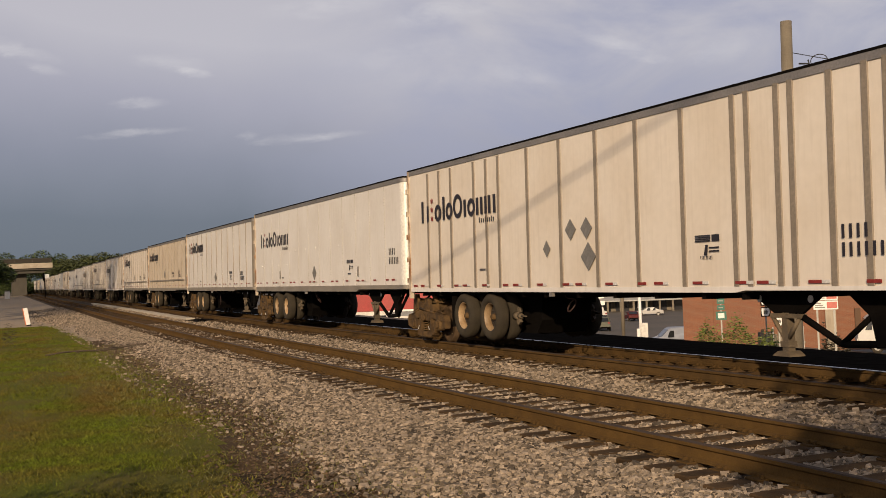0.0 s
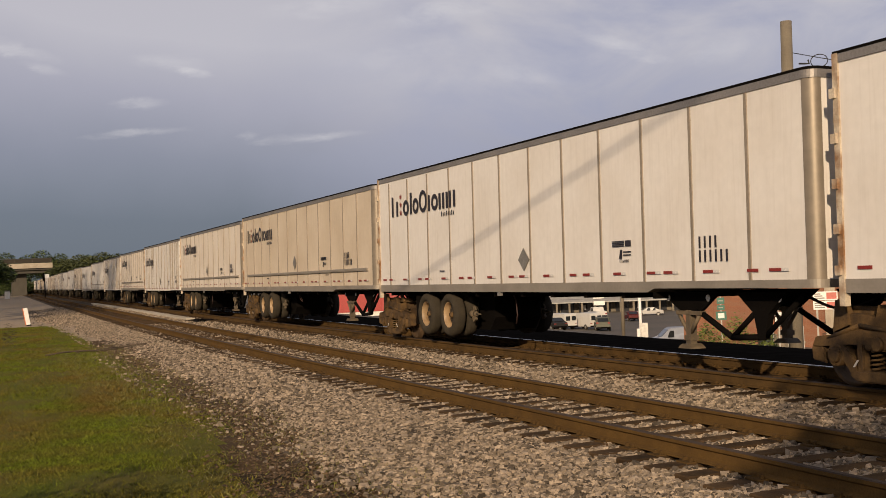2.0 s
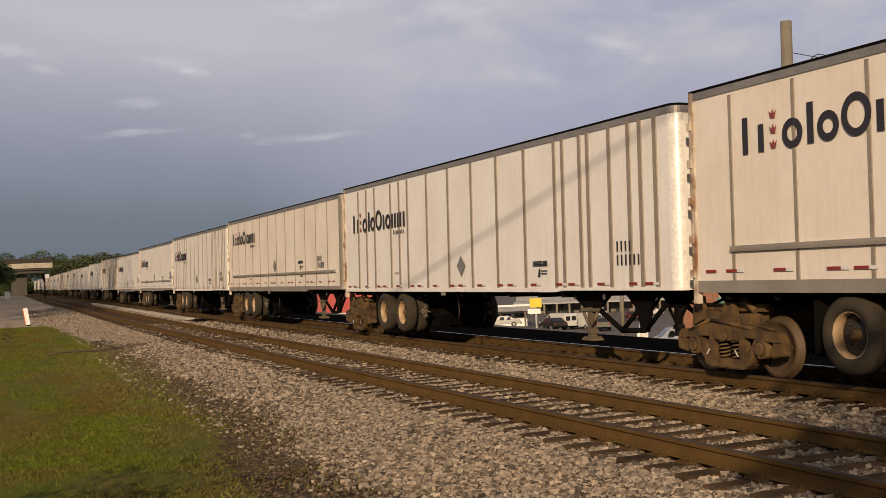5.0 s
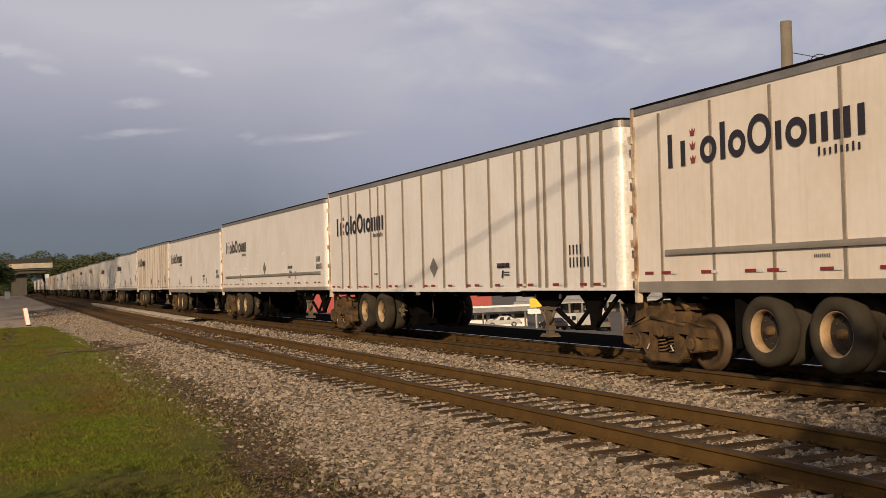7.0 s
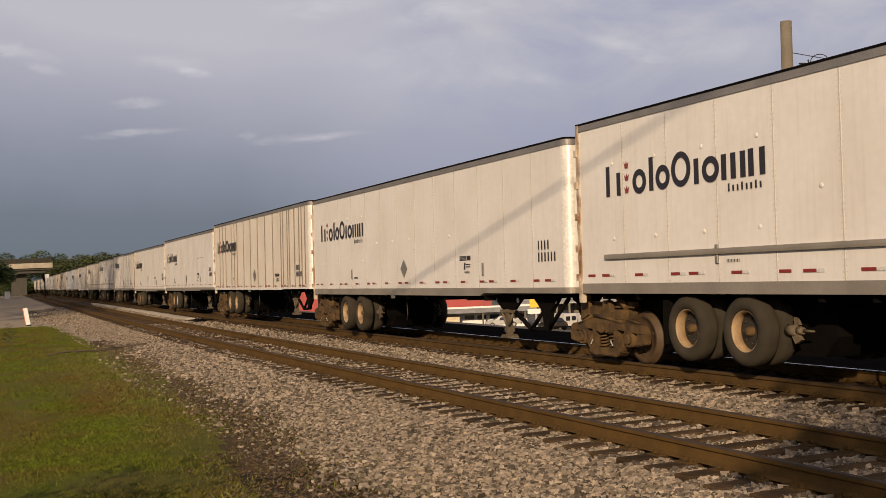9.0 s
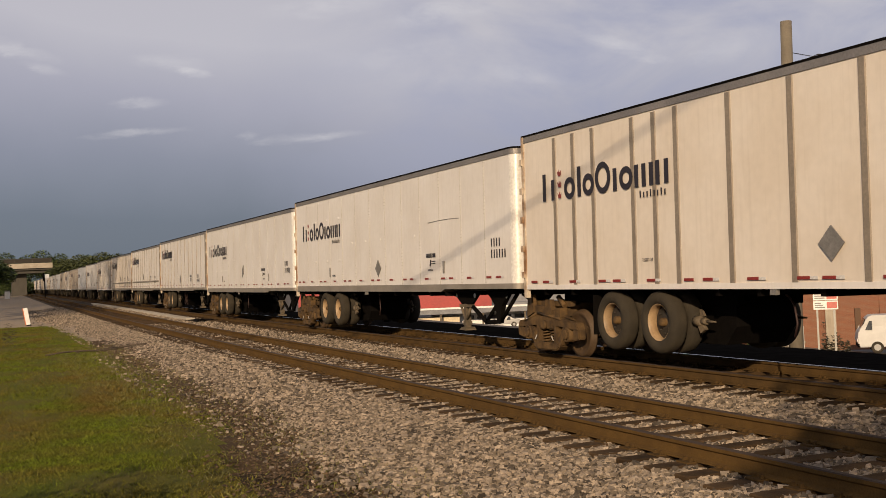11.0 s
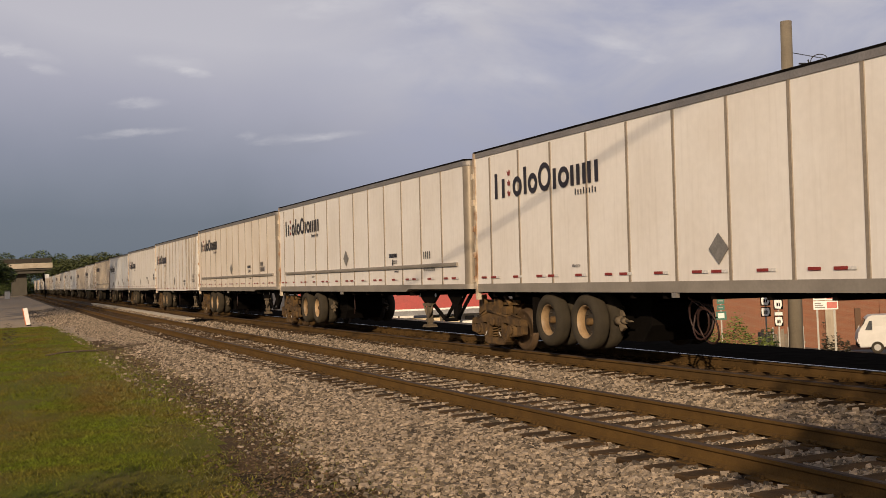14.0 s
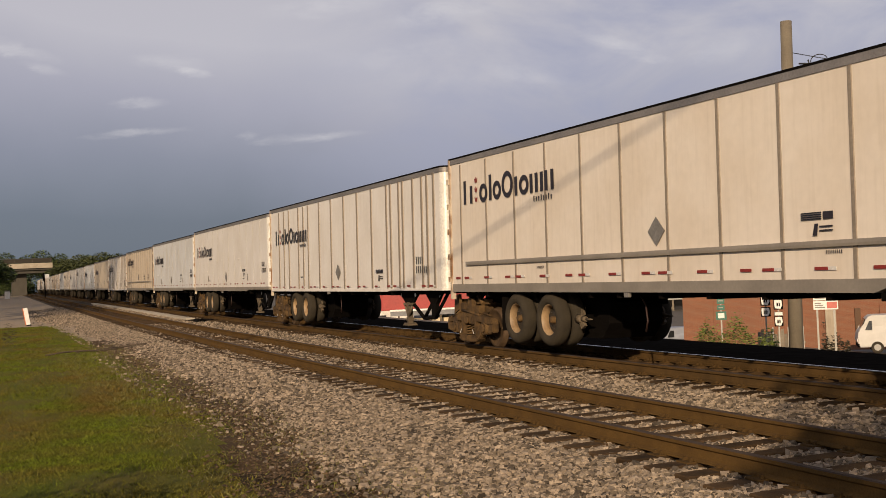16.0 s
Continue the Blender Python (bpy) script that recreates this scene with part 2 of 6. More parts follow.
M_RAIL_MAIN = material("grimy_main_rail", (0.098, 0.057, 0.021), 0.9, spec=0.08, dark=(0.050, 0.031, 0.014), scale=3, amount=0.6, grain=60, bump=0.12)
M_RAILTOP = material("rusty_rail_head", (0.058, 0.040, 0.030), 0.8, metal=0.0, spec=0.2, scale=5, amount=0.4, grain=60, bump=0.05)
M_SHINY = material("polished_rail_head", (0.58, 0.57, 0.57), 0.28, metal=1.0, scale=5, amount=0.2, grain=60, bump=0.02)
M_TIE = material("weathered_tie_wood", (0.072, 0.044, 0.022), 0.95, spec=0.1, dark=(0.022, 0.015, 0.010), scale=5, amount=0.6, grain=40, bump=0.4, random_tint=0.3)
M_STONE = material("ballast_stone", (0.250, 0.199, 0.150), 0.9, dark=(0.10, 0.079, 0.057), scale=14, amount=0.5, grain=80, bump=0.2, island=0.75, spec=0.2)
# darker than the loose stones: shade in their gaps is put into the bed
M_BALLAST = material("crushed_stone_bed", (0.080, 0.061, 0.043), 0.95, spec=0.1, dark=(0.050, 0.038, 0.026), scale=16, amount=0.8, grain=26, bump=0.9)


# ---------------------------------------------------------------- mesh tools
def box(bm, x0, x1, y0, y1, z0, z1):
    v = [bm.verts.new((x, y, z)) for z in (z0, z1) for x, y in ((x0, y0), (x1, y0), (x1, y1), (x0, y1))]
    for f in ((3, 2, 1, 0), (4, 5, 6, 7), (0, 1, 5, 4), (1, 2, 6, 5), (2, 3, 7, 6), (3, 0, 4, 7)):
        bm.faces.new([v[i] for i in f])
    return v


def prism(bm, outline, axis, a, b):
    """An outline (pairs, counter-clockwise seen from the axis' positive end) pulled along the axis from a to b."""
    def put(p, w):
        return {"x": (w, p[0], p[1]), "y": (p[0], w, p[1]), "z": (p[0], p[1], w)}[axis]
    lo, hi = [bm.verts.new(put(p, a)) for p in outline], [bm.verts.new(put(p, b)) for p in outline]
    n = len(outline)
    faces = [bm.faces.new(lo[::-1]), bm.faces.new(hi)]
    for i in range(n):
        faces.append(bm.faces.new((lo[i], lo[(i + 1) % n], hi[(i + 1) % n], hi[i])))
    return faces


def tube(bm, p, q, r, r2=None, seg=12, caps=True):
    p, q = Vector(p), Vector(q)
    d = (q - p).normalized()
    s = d.orthogonal().normalized()
    t = d.cross(s)
    r2 = r if r2 is None else r2
    ring = [[bm.verts.new(o + (s * math.cos(a) + t * math.sin(a)) * rr) for a in (2 * math.pi * i / seg for i in range(seg))] for o, rr in ((p, r), (q, r2))]
    for i in range(seg):
        bm.faces.new((ring[0][i], ring[0][(i + 1) % seg], ring[1][(i + 1) % seg], ring[1][i])).smooth = True
    if caps:
        bm.faces.new(ring[0][::-1])
        bm.faces.new(ring[1])


def lathe(bm, profile, seg=28, centre=(0, 0, 0), closed=False):
    """Turn (x, r) pairs about the x axis."""
    cx, cy, cz = centre
    rings = [[bm.verts.new((cx + x, cy + r * math.cos(a), cz + r * math.sin(a))) for a in (2 * math.pi * i / seg for i in range(seg))] for x, r in profile]
    pairs = list(zip(rings, rings[1:])) + ([(rings[-1], rings[0])] if closed else [])
    for a, b in pairs:
        for i in range(seg):
            bm.faces.new((a[i], a[(i + 1) % seg], b[(i + 1) % seg], b[i])).smooth = True
    if not closed:
        bm.faces.new(rings[0][::-1])
        bm.faces.new(rings[-1])


def hose(bm, pts, r, seg=7):
    """One unbroken round skin along the points."""
    pts = [Vector(p) for p in pts]
    rings, side = [], None
    for i, p in enumerate(pts):
        d = (pts[min(i + 1, len(pts) - 1)] - pts[max(i - 1, 0)]).normalized()
        side = d.orthogonal().normalized() if side is None else (side - d * side.dot(d)).normalized()
        t = d.cross(side)
        rings.append([bm.verts.new(p + (side * math.cos(a) + t * math.sin(a)) * r) for a in (2 * math.pi * j / seg for j in range(seg))])
    for a, b in zip(rings, rings[1:]):
        for i in range(seg):
            bm.faces.new((a[i], a[(i + 1) % seg], b[(i + 1) % seg], b[i])).smooth = True
    bm.faces.new(rings[0][::-1])
    bm.faces.new(rings[-1])


def mesh_of(name, bm, mat):
    bmesh.ops.recalc_face_normals(bm, faces=bm.faces[:])
    me = bpy.data.meshes.new(name)
    bm.to_mesh(me)
    bm.free()
    for m in (mat if isinstance(mat, (list, tuple)) else (mat,)):
        me.materials.append(m)
    return me


def part(name, bm, mat, parent=None, label=""):
    """ONE mesh object under a thing or a part; bm may be a mesh that alike pieces share."""
    me = bm if isinstance(bm, bpy.types.Mesh) else mesh_of(name, bm, mat)
    ob = new(name, me)
    if parent is not None:
        ob.parent = parent
    if label:
        ob["label"] = label
    return ob


def made(draw, *args, bevel=0.0):
    bm = bmesh.new()
    draw(bm, *args)
    if bevel:
        bmesh.ops.bevel(bm, geom=bm.edges[:], offset=bevel, segments=1, affect="EDGES")
    return bm


def thing(name, label, category, m=None, group="", kind=""):
    ob = tagged(new(name), label, category, group, kind)
    if m is not None:
        ob.matrix_world = m
    return ob


# ---------------------------------------------------------------- ground
M_GRASS = material("mown_grass", (0.088, 0.100, 0.010), 0.95, spec=0.1, dark=(0.120, 0.086, 0.022), scale=0.6, amount=0.85, grain=40, bump=0.8)
M_DIRT = material("dark_soil", (0.088, 0.054, 0.026), 0.95, spec=0.1, dark=(0.026, 0.021, 0.013), scale=1.7, amount=0.7, grain=22, bump=0.8)
M_GRAVEL = material("pale_gravel", (0.35, 0.280, 0.205), 0.95, spec=0.1, dark=(0.23, 0.182, 0.130), scale=1.2, amount=0.5, grain=24, bump=0.4)
M_OILY = material("oily_brown_track_dirt", (0.112, 0.068, 0.026), 0.95, spec=0.05, dark=(0.058, 0.036, 0.017), scale=1.6, amount=0.7, grain=30, bump=0.5)
# blackened: the train's shadow behind the main track is in this colour
M_TRAIN_SHADE = material("bed_black_with_train_shade", (0.016, 0.014, 0.012), 0.98, spec=0.0, scale=3, amount=0.6, grain=30, bump=0.6)
M_FIELD = material("dusty_lot", (0.105, 0.086, 0.066), 0.95, dark=(0.055, 0.046, 0.038), scale=0.12, amount=0.5, grain=3, bump=0.3)


def ground_height(s, y):
    """Height of the land at s metres from the camera's line, measured across the tracks."""
    pts = [(-400, -0.9), (-30, -0.75), (-4, -0.55), (2.4, -0.46), (3.7, -0.47), (5.2, -0.30), (5.6, -0.288), (6.0, -0.276), (8.0, -0.276), (8.4, -0.288), (8.8, -0.262), (9.3, -0.250), (9.55, -0.228), (9.95, -0.228), (10.3, -0.255), (12.2, -0.255), (12.6, -0.24), (13.6, -0.32),
           (15.5, -0.36), (17.2, -0.45), (22.0, -3.3), (47, -4.1), (66, -6.6), (105, -7.4), (700, -8.0)]
    dip = 1.05 * math.exp(-((s - 55.5) / 6.5) ** 2 - ((y - 79) / 9.0) ** 2) if s > 30 else 0.0
    for (a, za), (b, zb) in zip(pts, pts[1:]):
        if s <= b:
            return za + (zb - za) * max(0.0, s - a) / (b - a) - dip
    return -8.0


GRASS_EDGE = ((0, 1.6), (8, 2.0), (10.7, 2.35), (13.6, 2.85), (18.8, 3.4), (28, 3.75), (46, 3.6), (64, 2.9), (68, -3.5), (200, -4.0))
STONE_EDGE = ((0, 3.3), (9.6, 3.5), (12.3, 3.75), (17.3, 4.0), (25, 4.05), (38, 4.2), (60, 4.0), (66, 3.2), (74, 2.8), (110, 2.4), (200, 2.0))


def edge_at(table, y):
    return np.interp(y, [p[0] for p in table], [p[1] for p in table])


def build_ground():
    """One sheet to the horizon that follows the line's bend."""
    ss = [-1500, -700, -300, -120, -60, -30, -15, -8, -4, -2, -1, 0, 0.6, 1.0] + [1.2 + 0.14 * i for i in range(25)] + [4.8, 5.2, 5.55, 6.5, 7.5, 8.45, 8.8, 9.3, 9.55, 9.95, 10.3, 10.8, 11.9,
          12.6, 13.1, 13.6, 14.5, 15.5, 16.3, 17.2, 18.4, 19.6, 20.8, 22, 30, 40, 45, 48, 51, 54, 57, 60, 64, 70, 90, 140, 220, 400, 900, 2200]
    ys = [-2000, -800, -300, -100, -40, -15, -8] + [i * 0.5 for i in range(-8, 200)] + [100 + 4 * i for i in range(0, 25)] + [210, 230, 260, 300, 350, 420, 520, 700, 1000, 1600, 3000]
    verts, faces, mats = [], [], []
    rng = random.Random(4)
    for y in ys:
        for s in ss:
            dx = bend(y)[0] if y > 20 else 0.0
            if s > 60 or s < -60:
                dx *= 0.5
            z = ground_height(s, y)
            if -6 < s < 5.5 and -5 < y < 90:
                z += 0.035 * noise.noise(Vector((s * 0.9, y * 0.6, 0))) + 0.015 * noise.noise(Vector((s * 3, y * 2, 4)))
            verts.append((s + dx, y, z))
    nx = len(ss)
    for j in range(len(ys) - 1):
        for i in range(nx - 1):
            faces.append((j * nx + i, j * nx + i + 1, (j + 1) * nx + i + 1, (j + 1) * nx + i))
            s, y = (ss[i] + ss[i + 1]) / 2, (ys[j] + ys[j + 1]) / 2
            edge = edge_at(GRASS_EDGE, y) + 0.25 * noise.noise(Vector((y * 0.5, 0, s))) + 0.15 * noise.noise(Vector((y * 1.3, 2, s)))
            stone = edge_at(STONE_EDGE, y) + 0.15 * noise.noise(Vector((y * 0.6, 5, 0)))
            # material 4 is the strip darkened for the train's shadow
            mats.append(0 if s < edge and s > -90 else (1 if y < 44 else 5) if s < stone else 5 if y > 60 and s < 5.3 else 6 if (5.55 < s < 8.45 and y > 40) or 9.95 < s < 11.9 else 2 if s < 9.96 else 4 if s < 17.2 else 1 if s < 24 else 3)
            if s <= -90:
                mats[-1] = 0
    me = bpy.data.meshes.new("ground")
    me.from_pydata(verts, [], faces)
    for m in (M_GRASS, M_DIRT, M_BALLAST, M_FIELD, M_TRAIN_SHADE, M_GRAVEL, M_OILY):
        me.materials.append(m)
    me.polygons.foreach_set("material_index", mats)
    me.polygons.foreach_set("use_smooth", [True] * len(faces))
    tagged(new("ground", me), "grass verge, bare soil and crushed-stone bed beside the railway", "ground", kind="structure")


# ---------------------------------------------------------------- tracks
RAIL_PROFILE = [(-0.070, -0.172), (0.070, -0.172), (0.070, -0.160), (0.014, -0.140), (0.010, -0.060), (0.034, -0.042), (0.036, -0.010), (0.028, 0.0),
                (-0.028, 0.0), (-0.036, -0.010), (-0.034, -0.042), (-0.010, -0.060), (-0.014, -0.140), (-0.070, -0.160)]


def rail_mesh(x, z, top_mat):
    ys = [-60, -20] + [4 * i for i in range(-3, 100)] + [420, 480, 560, 700, 900]
    verts, faces, mats = [], [], []
    n = len(RAIL_PROFILE)
    for y in ys:
        dx = bend(y)[0]
        for px, pz in RAIL_PROFILE:
            verts.append((x + dx + px, y, z + pz))
    for j in range(len(ys) - 1):
        for i in range(n):
            a, b = j * n + i, j * n + (i + 1) % n
            faces.append((a, b, b + n, a + n))
            mats.append(1 if i in (6, 7, 8) else 0)
    me = bpy.data.meshes.new("rail")
    me.from_pydata(verts, [], faces)
    me.materials.append(M_RAIL_MAIN if x > 9 else M_RAIL)
    me.materials.append(top_mat)
    me.polygons.foreach_set("material_index", mats)
    return me


def draw_tie(bm):
    box(bm, -1.3, 1.3, -0.115, 0.115, -0.17, 0.0)


def draw_plate(bm):
    box(bm, -0.17, 0.17, -0.09, 0.09, 0.0, 0.016)
    for x in (-0.10, 0.10):
        for y in (-0.05, 0.05):
            box(bm, x - 0.016, x + 0.016, y - 0.014, y + 0.014, 0.012, 0.05)


def build_track(x, z, top_mat, label):
    track = thing("railway_track", label, "track", kind="structure")
    for s in (-0.7525, 0.7525):
        part("rail", rail_mesh(x + s, z, top_mat if s > 0 else M_RAILTOP), None, track, "rust-brown steel rail with a worn head")
    tie = mesh_of("tie", made(draw_tie, bevel=0.012), M_TIE)
    plate = mesh_of("tie_plate", made(draw_plate), M_RAIL_MAIN)
    rng = random.Random(int(x * 10))
    for i in range(0, 130):
        y = 2.0 + i * 0.505 + rng.uniform(-0.03, 0.03)
        t = part("tie", tie, None, track)
        t.matrix_world = on_line(x + rng.uniform(-0.05, 0.05), y, z - 0.182 + rng.uniform(-0.008, 0.006)) @ pose(0, 0, 0, 0, 0, rng.uniform(-1.2, 1.2))
        if i < 60:
            for s in (-0.7525, 0.7525):
                part("tie_plate", plate, None, track).matrix_world = on_line(x + s, y, z - 0.183)
    bm = bmesh.new()
    for i in range(130, 420):
        y = 2.0 + i * 0.505
        dx = bend(y)[0]
        box(bm, x + dx - 1.3, x + dx + 1.3, y - 0.11, y + 0.11, z - 0.3, z - 0.18)
    tagged(part("tie_row", bm, M_TIE, track), kind="stuff")
    return track


# ---------------------------------------------------------------- trailers
# grime plus the shade inside the deep rim, both in the colour
M_DISC = material("grimy_shaded_wheel_disc", (0.030, 0.023, 0.016), 0.75, dark=(0.02, 0.016, 0.012), scale=6, amount=0.7, grain=40, bump=0.15)
HALF = 1.285
LEN = 15.97
Z_LOW, Z_TOP = 1.177, 4.053


def outline(grow=0.0, nose=0.17):
    """Plan of the box: square at the doors (y = 0), rounded at the nose."""
    w, f = HALF + grow, -LEN - grow
    pts = [(w, grow), (-w, grow)]
    for a in range(0, 7):
        t = radians(15 * a)
        pts.append((-w + nose - nose * math.cos(t), f + nose - nose * math.sin(t)))
    for a in range(0, 7):
        t = radians(15 * a)
        pts.append((w - nose + nose * math.sin(t), f + nose - nose * math.cos(t)))
    return pts[::-1]


def tyre_profile(w, r):
    h = w / 2
    return [(-h + 0.03, 0.29), (-h, 0.33), (-h - 0.012, 0.40), (-h + 0.01, r - 0.05), (-h + 0.04, r - 0.012), (-h + 0.075, r), (0.0, r + 0.004),
            (h - 0.075, r), (h - 0.04, r - 0.012), (h - 0.01, r - 0.05), (h + 0.012, 0.40), (h, 0.33), (h - 0.03, 0.29)]


def shared_meshes():
    s = {}
    bm = bmesh.new()
    lathe(bm, tyre_profile(0.27, 0.49), 32, closed=True)
    s["tyre"] = mesh_of("tyre", bm, M_TYRE)
    bm = bmesh.new()
    lathe(bm, [(-0.098, 0.296), (-0.104, 0.288), (-0.098, 0.278), (0.125, 0.262), (0.125, 0.296)], 32, closed=True)
    s["rim"] = mesh_of("rim", bm, M_RIM)
    bm = bmesh.new()
    lathe(bm, [(0.050, 0.266), (0.030, 0.235), (0.040, 0.14), (0.02, 0.12), (0.02, 0.02), (0.10, 0.02), (0.10, 0.266)], 28, closed=True)
    for i in range(8):
        a = 2 * math.pi * i / 8
        tube(bm, (0.005, 0.175 * math.cos(a), 0.175 * math.sin(a)), (0.06, 0.175 * math.cos(a), 0.175 * math.sin(a)), 0.016, seg=6)
    s["disc"] = mesh_of("wheel_disc", bm, M_DISC)
    bm = bmesh.new()
    lathe(bm, [(-0.075, 0.0001), (-0.075, 0.045), (-0.05, 0.062), (0.02, 0.072), (0.06, 0.075)], 16)
    s["hub"] = mesh_of("hub", bm, M_BOGIE)
    s["rpost"] = mesh_of("post", made(lambda b: prism(b, [(-0.058, 0.0), (-0.050, -0.018), (0.050, -0.018), (0.058, 0.0)], "z", 0, Z_TOP - Z_LOW - 0.22)), M_POST)
    s["tpost"] = mesh_of("post", made(lambda b: prism(b, [(-0.034, 0.0), (-0.028, -0.014), (0.028, -0.014), (0.034, 0.0)], "z", 0, Z_TOP - Z_LOW - 0.30)), M_POST)
    s["seam"] = mesh_of("seam", made(lambda b: prism(b, [(-0.014, 0.0), (-0.010, -0.004), (0.010, -0.004), (0.014, 0.0)], "z", 0, Z_TOP - Z_LOW - 0.30)), M_SEAM)
    bm = bmesh.new()
    for z in np.arange(0.03, Z_TOP - Z_LOW - 0.32, 0.075):
        for y in (-0.03, 0.03):
            prism(bm, [(y - 0.006, z - 0.006), (y + 0.006, z - 0.006), (y + 0.006, z + 0.006), (y - 0.006, z + 0.006)], "x", -0.004, 0.0)
    s["rivets"] = mesh_of("rivet_line", bm, M_SEAM)
    bm = bmesh.new()
    lathe(bm, [(-0.010, 0.0001), (-0.009, 0.018), (-0.007, 0.030), (0.0, 0.036)], 16)
    s["dome"] = mesh_of("vent_cap", bm, M_WHITE)
    s["cross"] = mesh_of("cross_member", made(lambda b: box(b, -1.2, 1.2, -0.04, 0.04, 0, 0.098)), M_BLACK)
    s["tape"] = mesh_of("reflective_strip", made(lambda b: box(b, -0.004, 0.0, -0.115, 0.115, -0.021, 0.021)), M_TAPE)
    s["tapew"] = mesh_of("reflective_strip", made(lambda b: box(b, -0.004, 0.0, -0.07, 0.07, -0.022, 0.022)), M_TAPEW)
    s["diamond_low"] = mesh_of("placard", made(lambda b: prism(b, [(0, -0.22), (0.22, 0), (0, 0.22), (-0.22, 0)], "x", -0.014, 0.0)), M_PLACARD)
    s["holder"] = mesh_of("document_holder", made(lambda b: box(b, -0.03, 0.0, -0.035, 0.035, 0.0, 0.27), bevel=0.008), M_PLACARD)
    # the name as a row of plain bars and rings: (kind, start, width, low, high) in metres from the first
    def ring(q, u, w, a, b):
        cy, cz, n = -(u + w / 2), (a + b) / 2, 20
        loops = [[[q.verts.new((x, cy + (w / 2 - e) * math.cos(t), cz + ((b - a) / 2 - e) * math.sin(t))) for t in (2 * math.pi * i / n for i in range(n))] for e in (0.0, 0.095)] for x in (-0.004, 0.0)]
        (fo, fi), (bo, bi) = loops
        for i in range(n):
            j = (i + 1) % n
            for f in ((fo[i], fo[j], fi[j], fi[i]), (bo[j], bo[i], bi[i], bi[j]), (fo[j], fo[i], bo[i], bo[j]), (fi[i], fi[j], bi[j], bi[i])):
                q.faces.new(f)

    def bars(q, u, w, a, b, n):
        for i in range(n):
            y = -(u + (w - 0.11) * (i / (n - 1) if n > 1 else 0.5))
            box(q, -0.004, 0.0, y - 0.11, y, a, b)
    shapes = [(1, 0.06, 0.34, 0.0, 0.50), (1, 0.48, 0.14, 0.0, 0.37), (0, 0.96, 0.38, -0.02, 0.37), (1, 1.42, 0.12, 0.0, 0.52), (0, 1.60, 0.37, -0.01, 0.37), (0, 2.01, 0.48, -0.01, 0.52),
              (1, 2.56, 0.13, 0.0, 0.37), (0, 2.76, 0.39, -0.01, 0.37), (3, 3.20, 0.52, 0.0, 0.36), (2, 3.78, 0.34, 0.0, 0.37)]
    s["blocks"] = []
    bm = bmesh.new()
    for n, *size in shapes:
        def shape(q):
            bars(q, *size, n) if n else ring(q, *size)
        shape(bm)
        s["blocks"].append(mesh_of("name_shape", made(shape), M_INK))
    s["name"] = mesh_of("name_shape", bm, M_INK)
    s["emblem"] = mesh_of("emblem", made(lambda q: prism(q, [(-0.83, 0), (-0.75, 0), (-0.72, 0.10), (-0.765, 0.06), (-0.79, 0.12), (-0.815, 0.06), (-0.86, 0.10)], "x", -0.004, 0.0)), M_REDINK)
    bm = bmesh.new()
    for i in range(8):
        box(bm, -0.003, 0.0, -3.37 - i * 0.095, -3.335 - i * 0.095, -0.17, -0.085 if i % 3 else -0.06)
    s["subtitle"] = mesh_of("subtitle_bar", bm, M_INK)
    bm = bmesh.new()
    for i in range(4):
        box(bm, -0.003, 0.0, -0.36, 0.0, i * 0.026, 0.016 + i * 0.026)
    box(bm, -0.003, 0.0, -0.56, -0.39, 0.0, 0.094)
    prism(bm, [(-0.28, -0.20), (-0.20, -0.20), (-0.24, -0.05), (-0.30, -0.05)], "x", -0.003, 0.0)
    for z in (-0.10, -0.15):
        box(bm, -0.003, 0.0, -0.55, -0.32, z, z + 0.02)
    s["mark"] = mesh_of("owner_mark", bm, M_INK)
    for key, count, height in (("code", 4, 0.17), ("number", 6, 0.17), ("small", 9, 0.045)):
        bm = bmesh.new()
        step = height * 0.72
        for i in range(count):
            u = -i * step
            box(bm, -0.003, 0.0, u - step * 0.36, u, 0, height)
        s[key] = mesh_of(key + "_bar", bm, M_INK)
        s[key + "_one"] = mesh_of(key + "_bar", made(lambda q: box(q, -0.003, 0.0, -step * 0.36, 0, 0, height)), M_INK)
    return s


RIB_U = (1.23, 1.89, 2.55, 3.76, 4.36, 4.93, 6.17, 7.42, 8.66, 9.88, 11.09, 12.28, 12.58, 13.18, 13.45, 14.14, 14.72, 15.05, 15.46)
TAPE_U = tuple(2.4 * i + a for i in range(7) for a in (0.38, 0.83, 1.81) if 2.4 * i + a < 15.6)


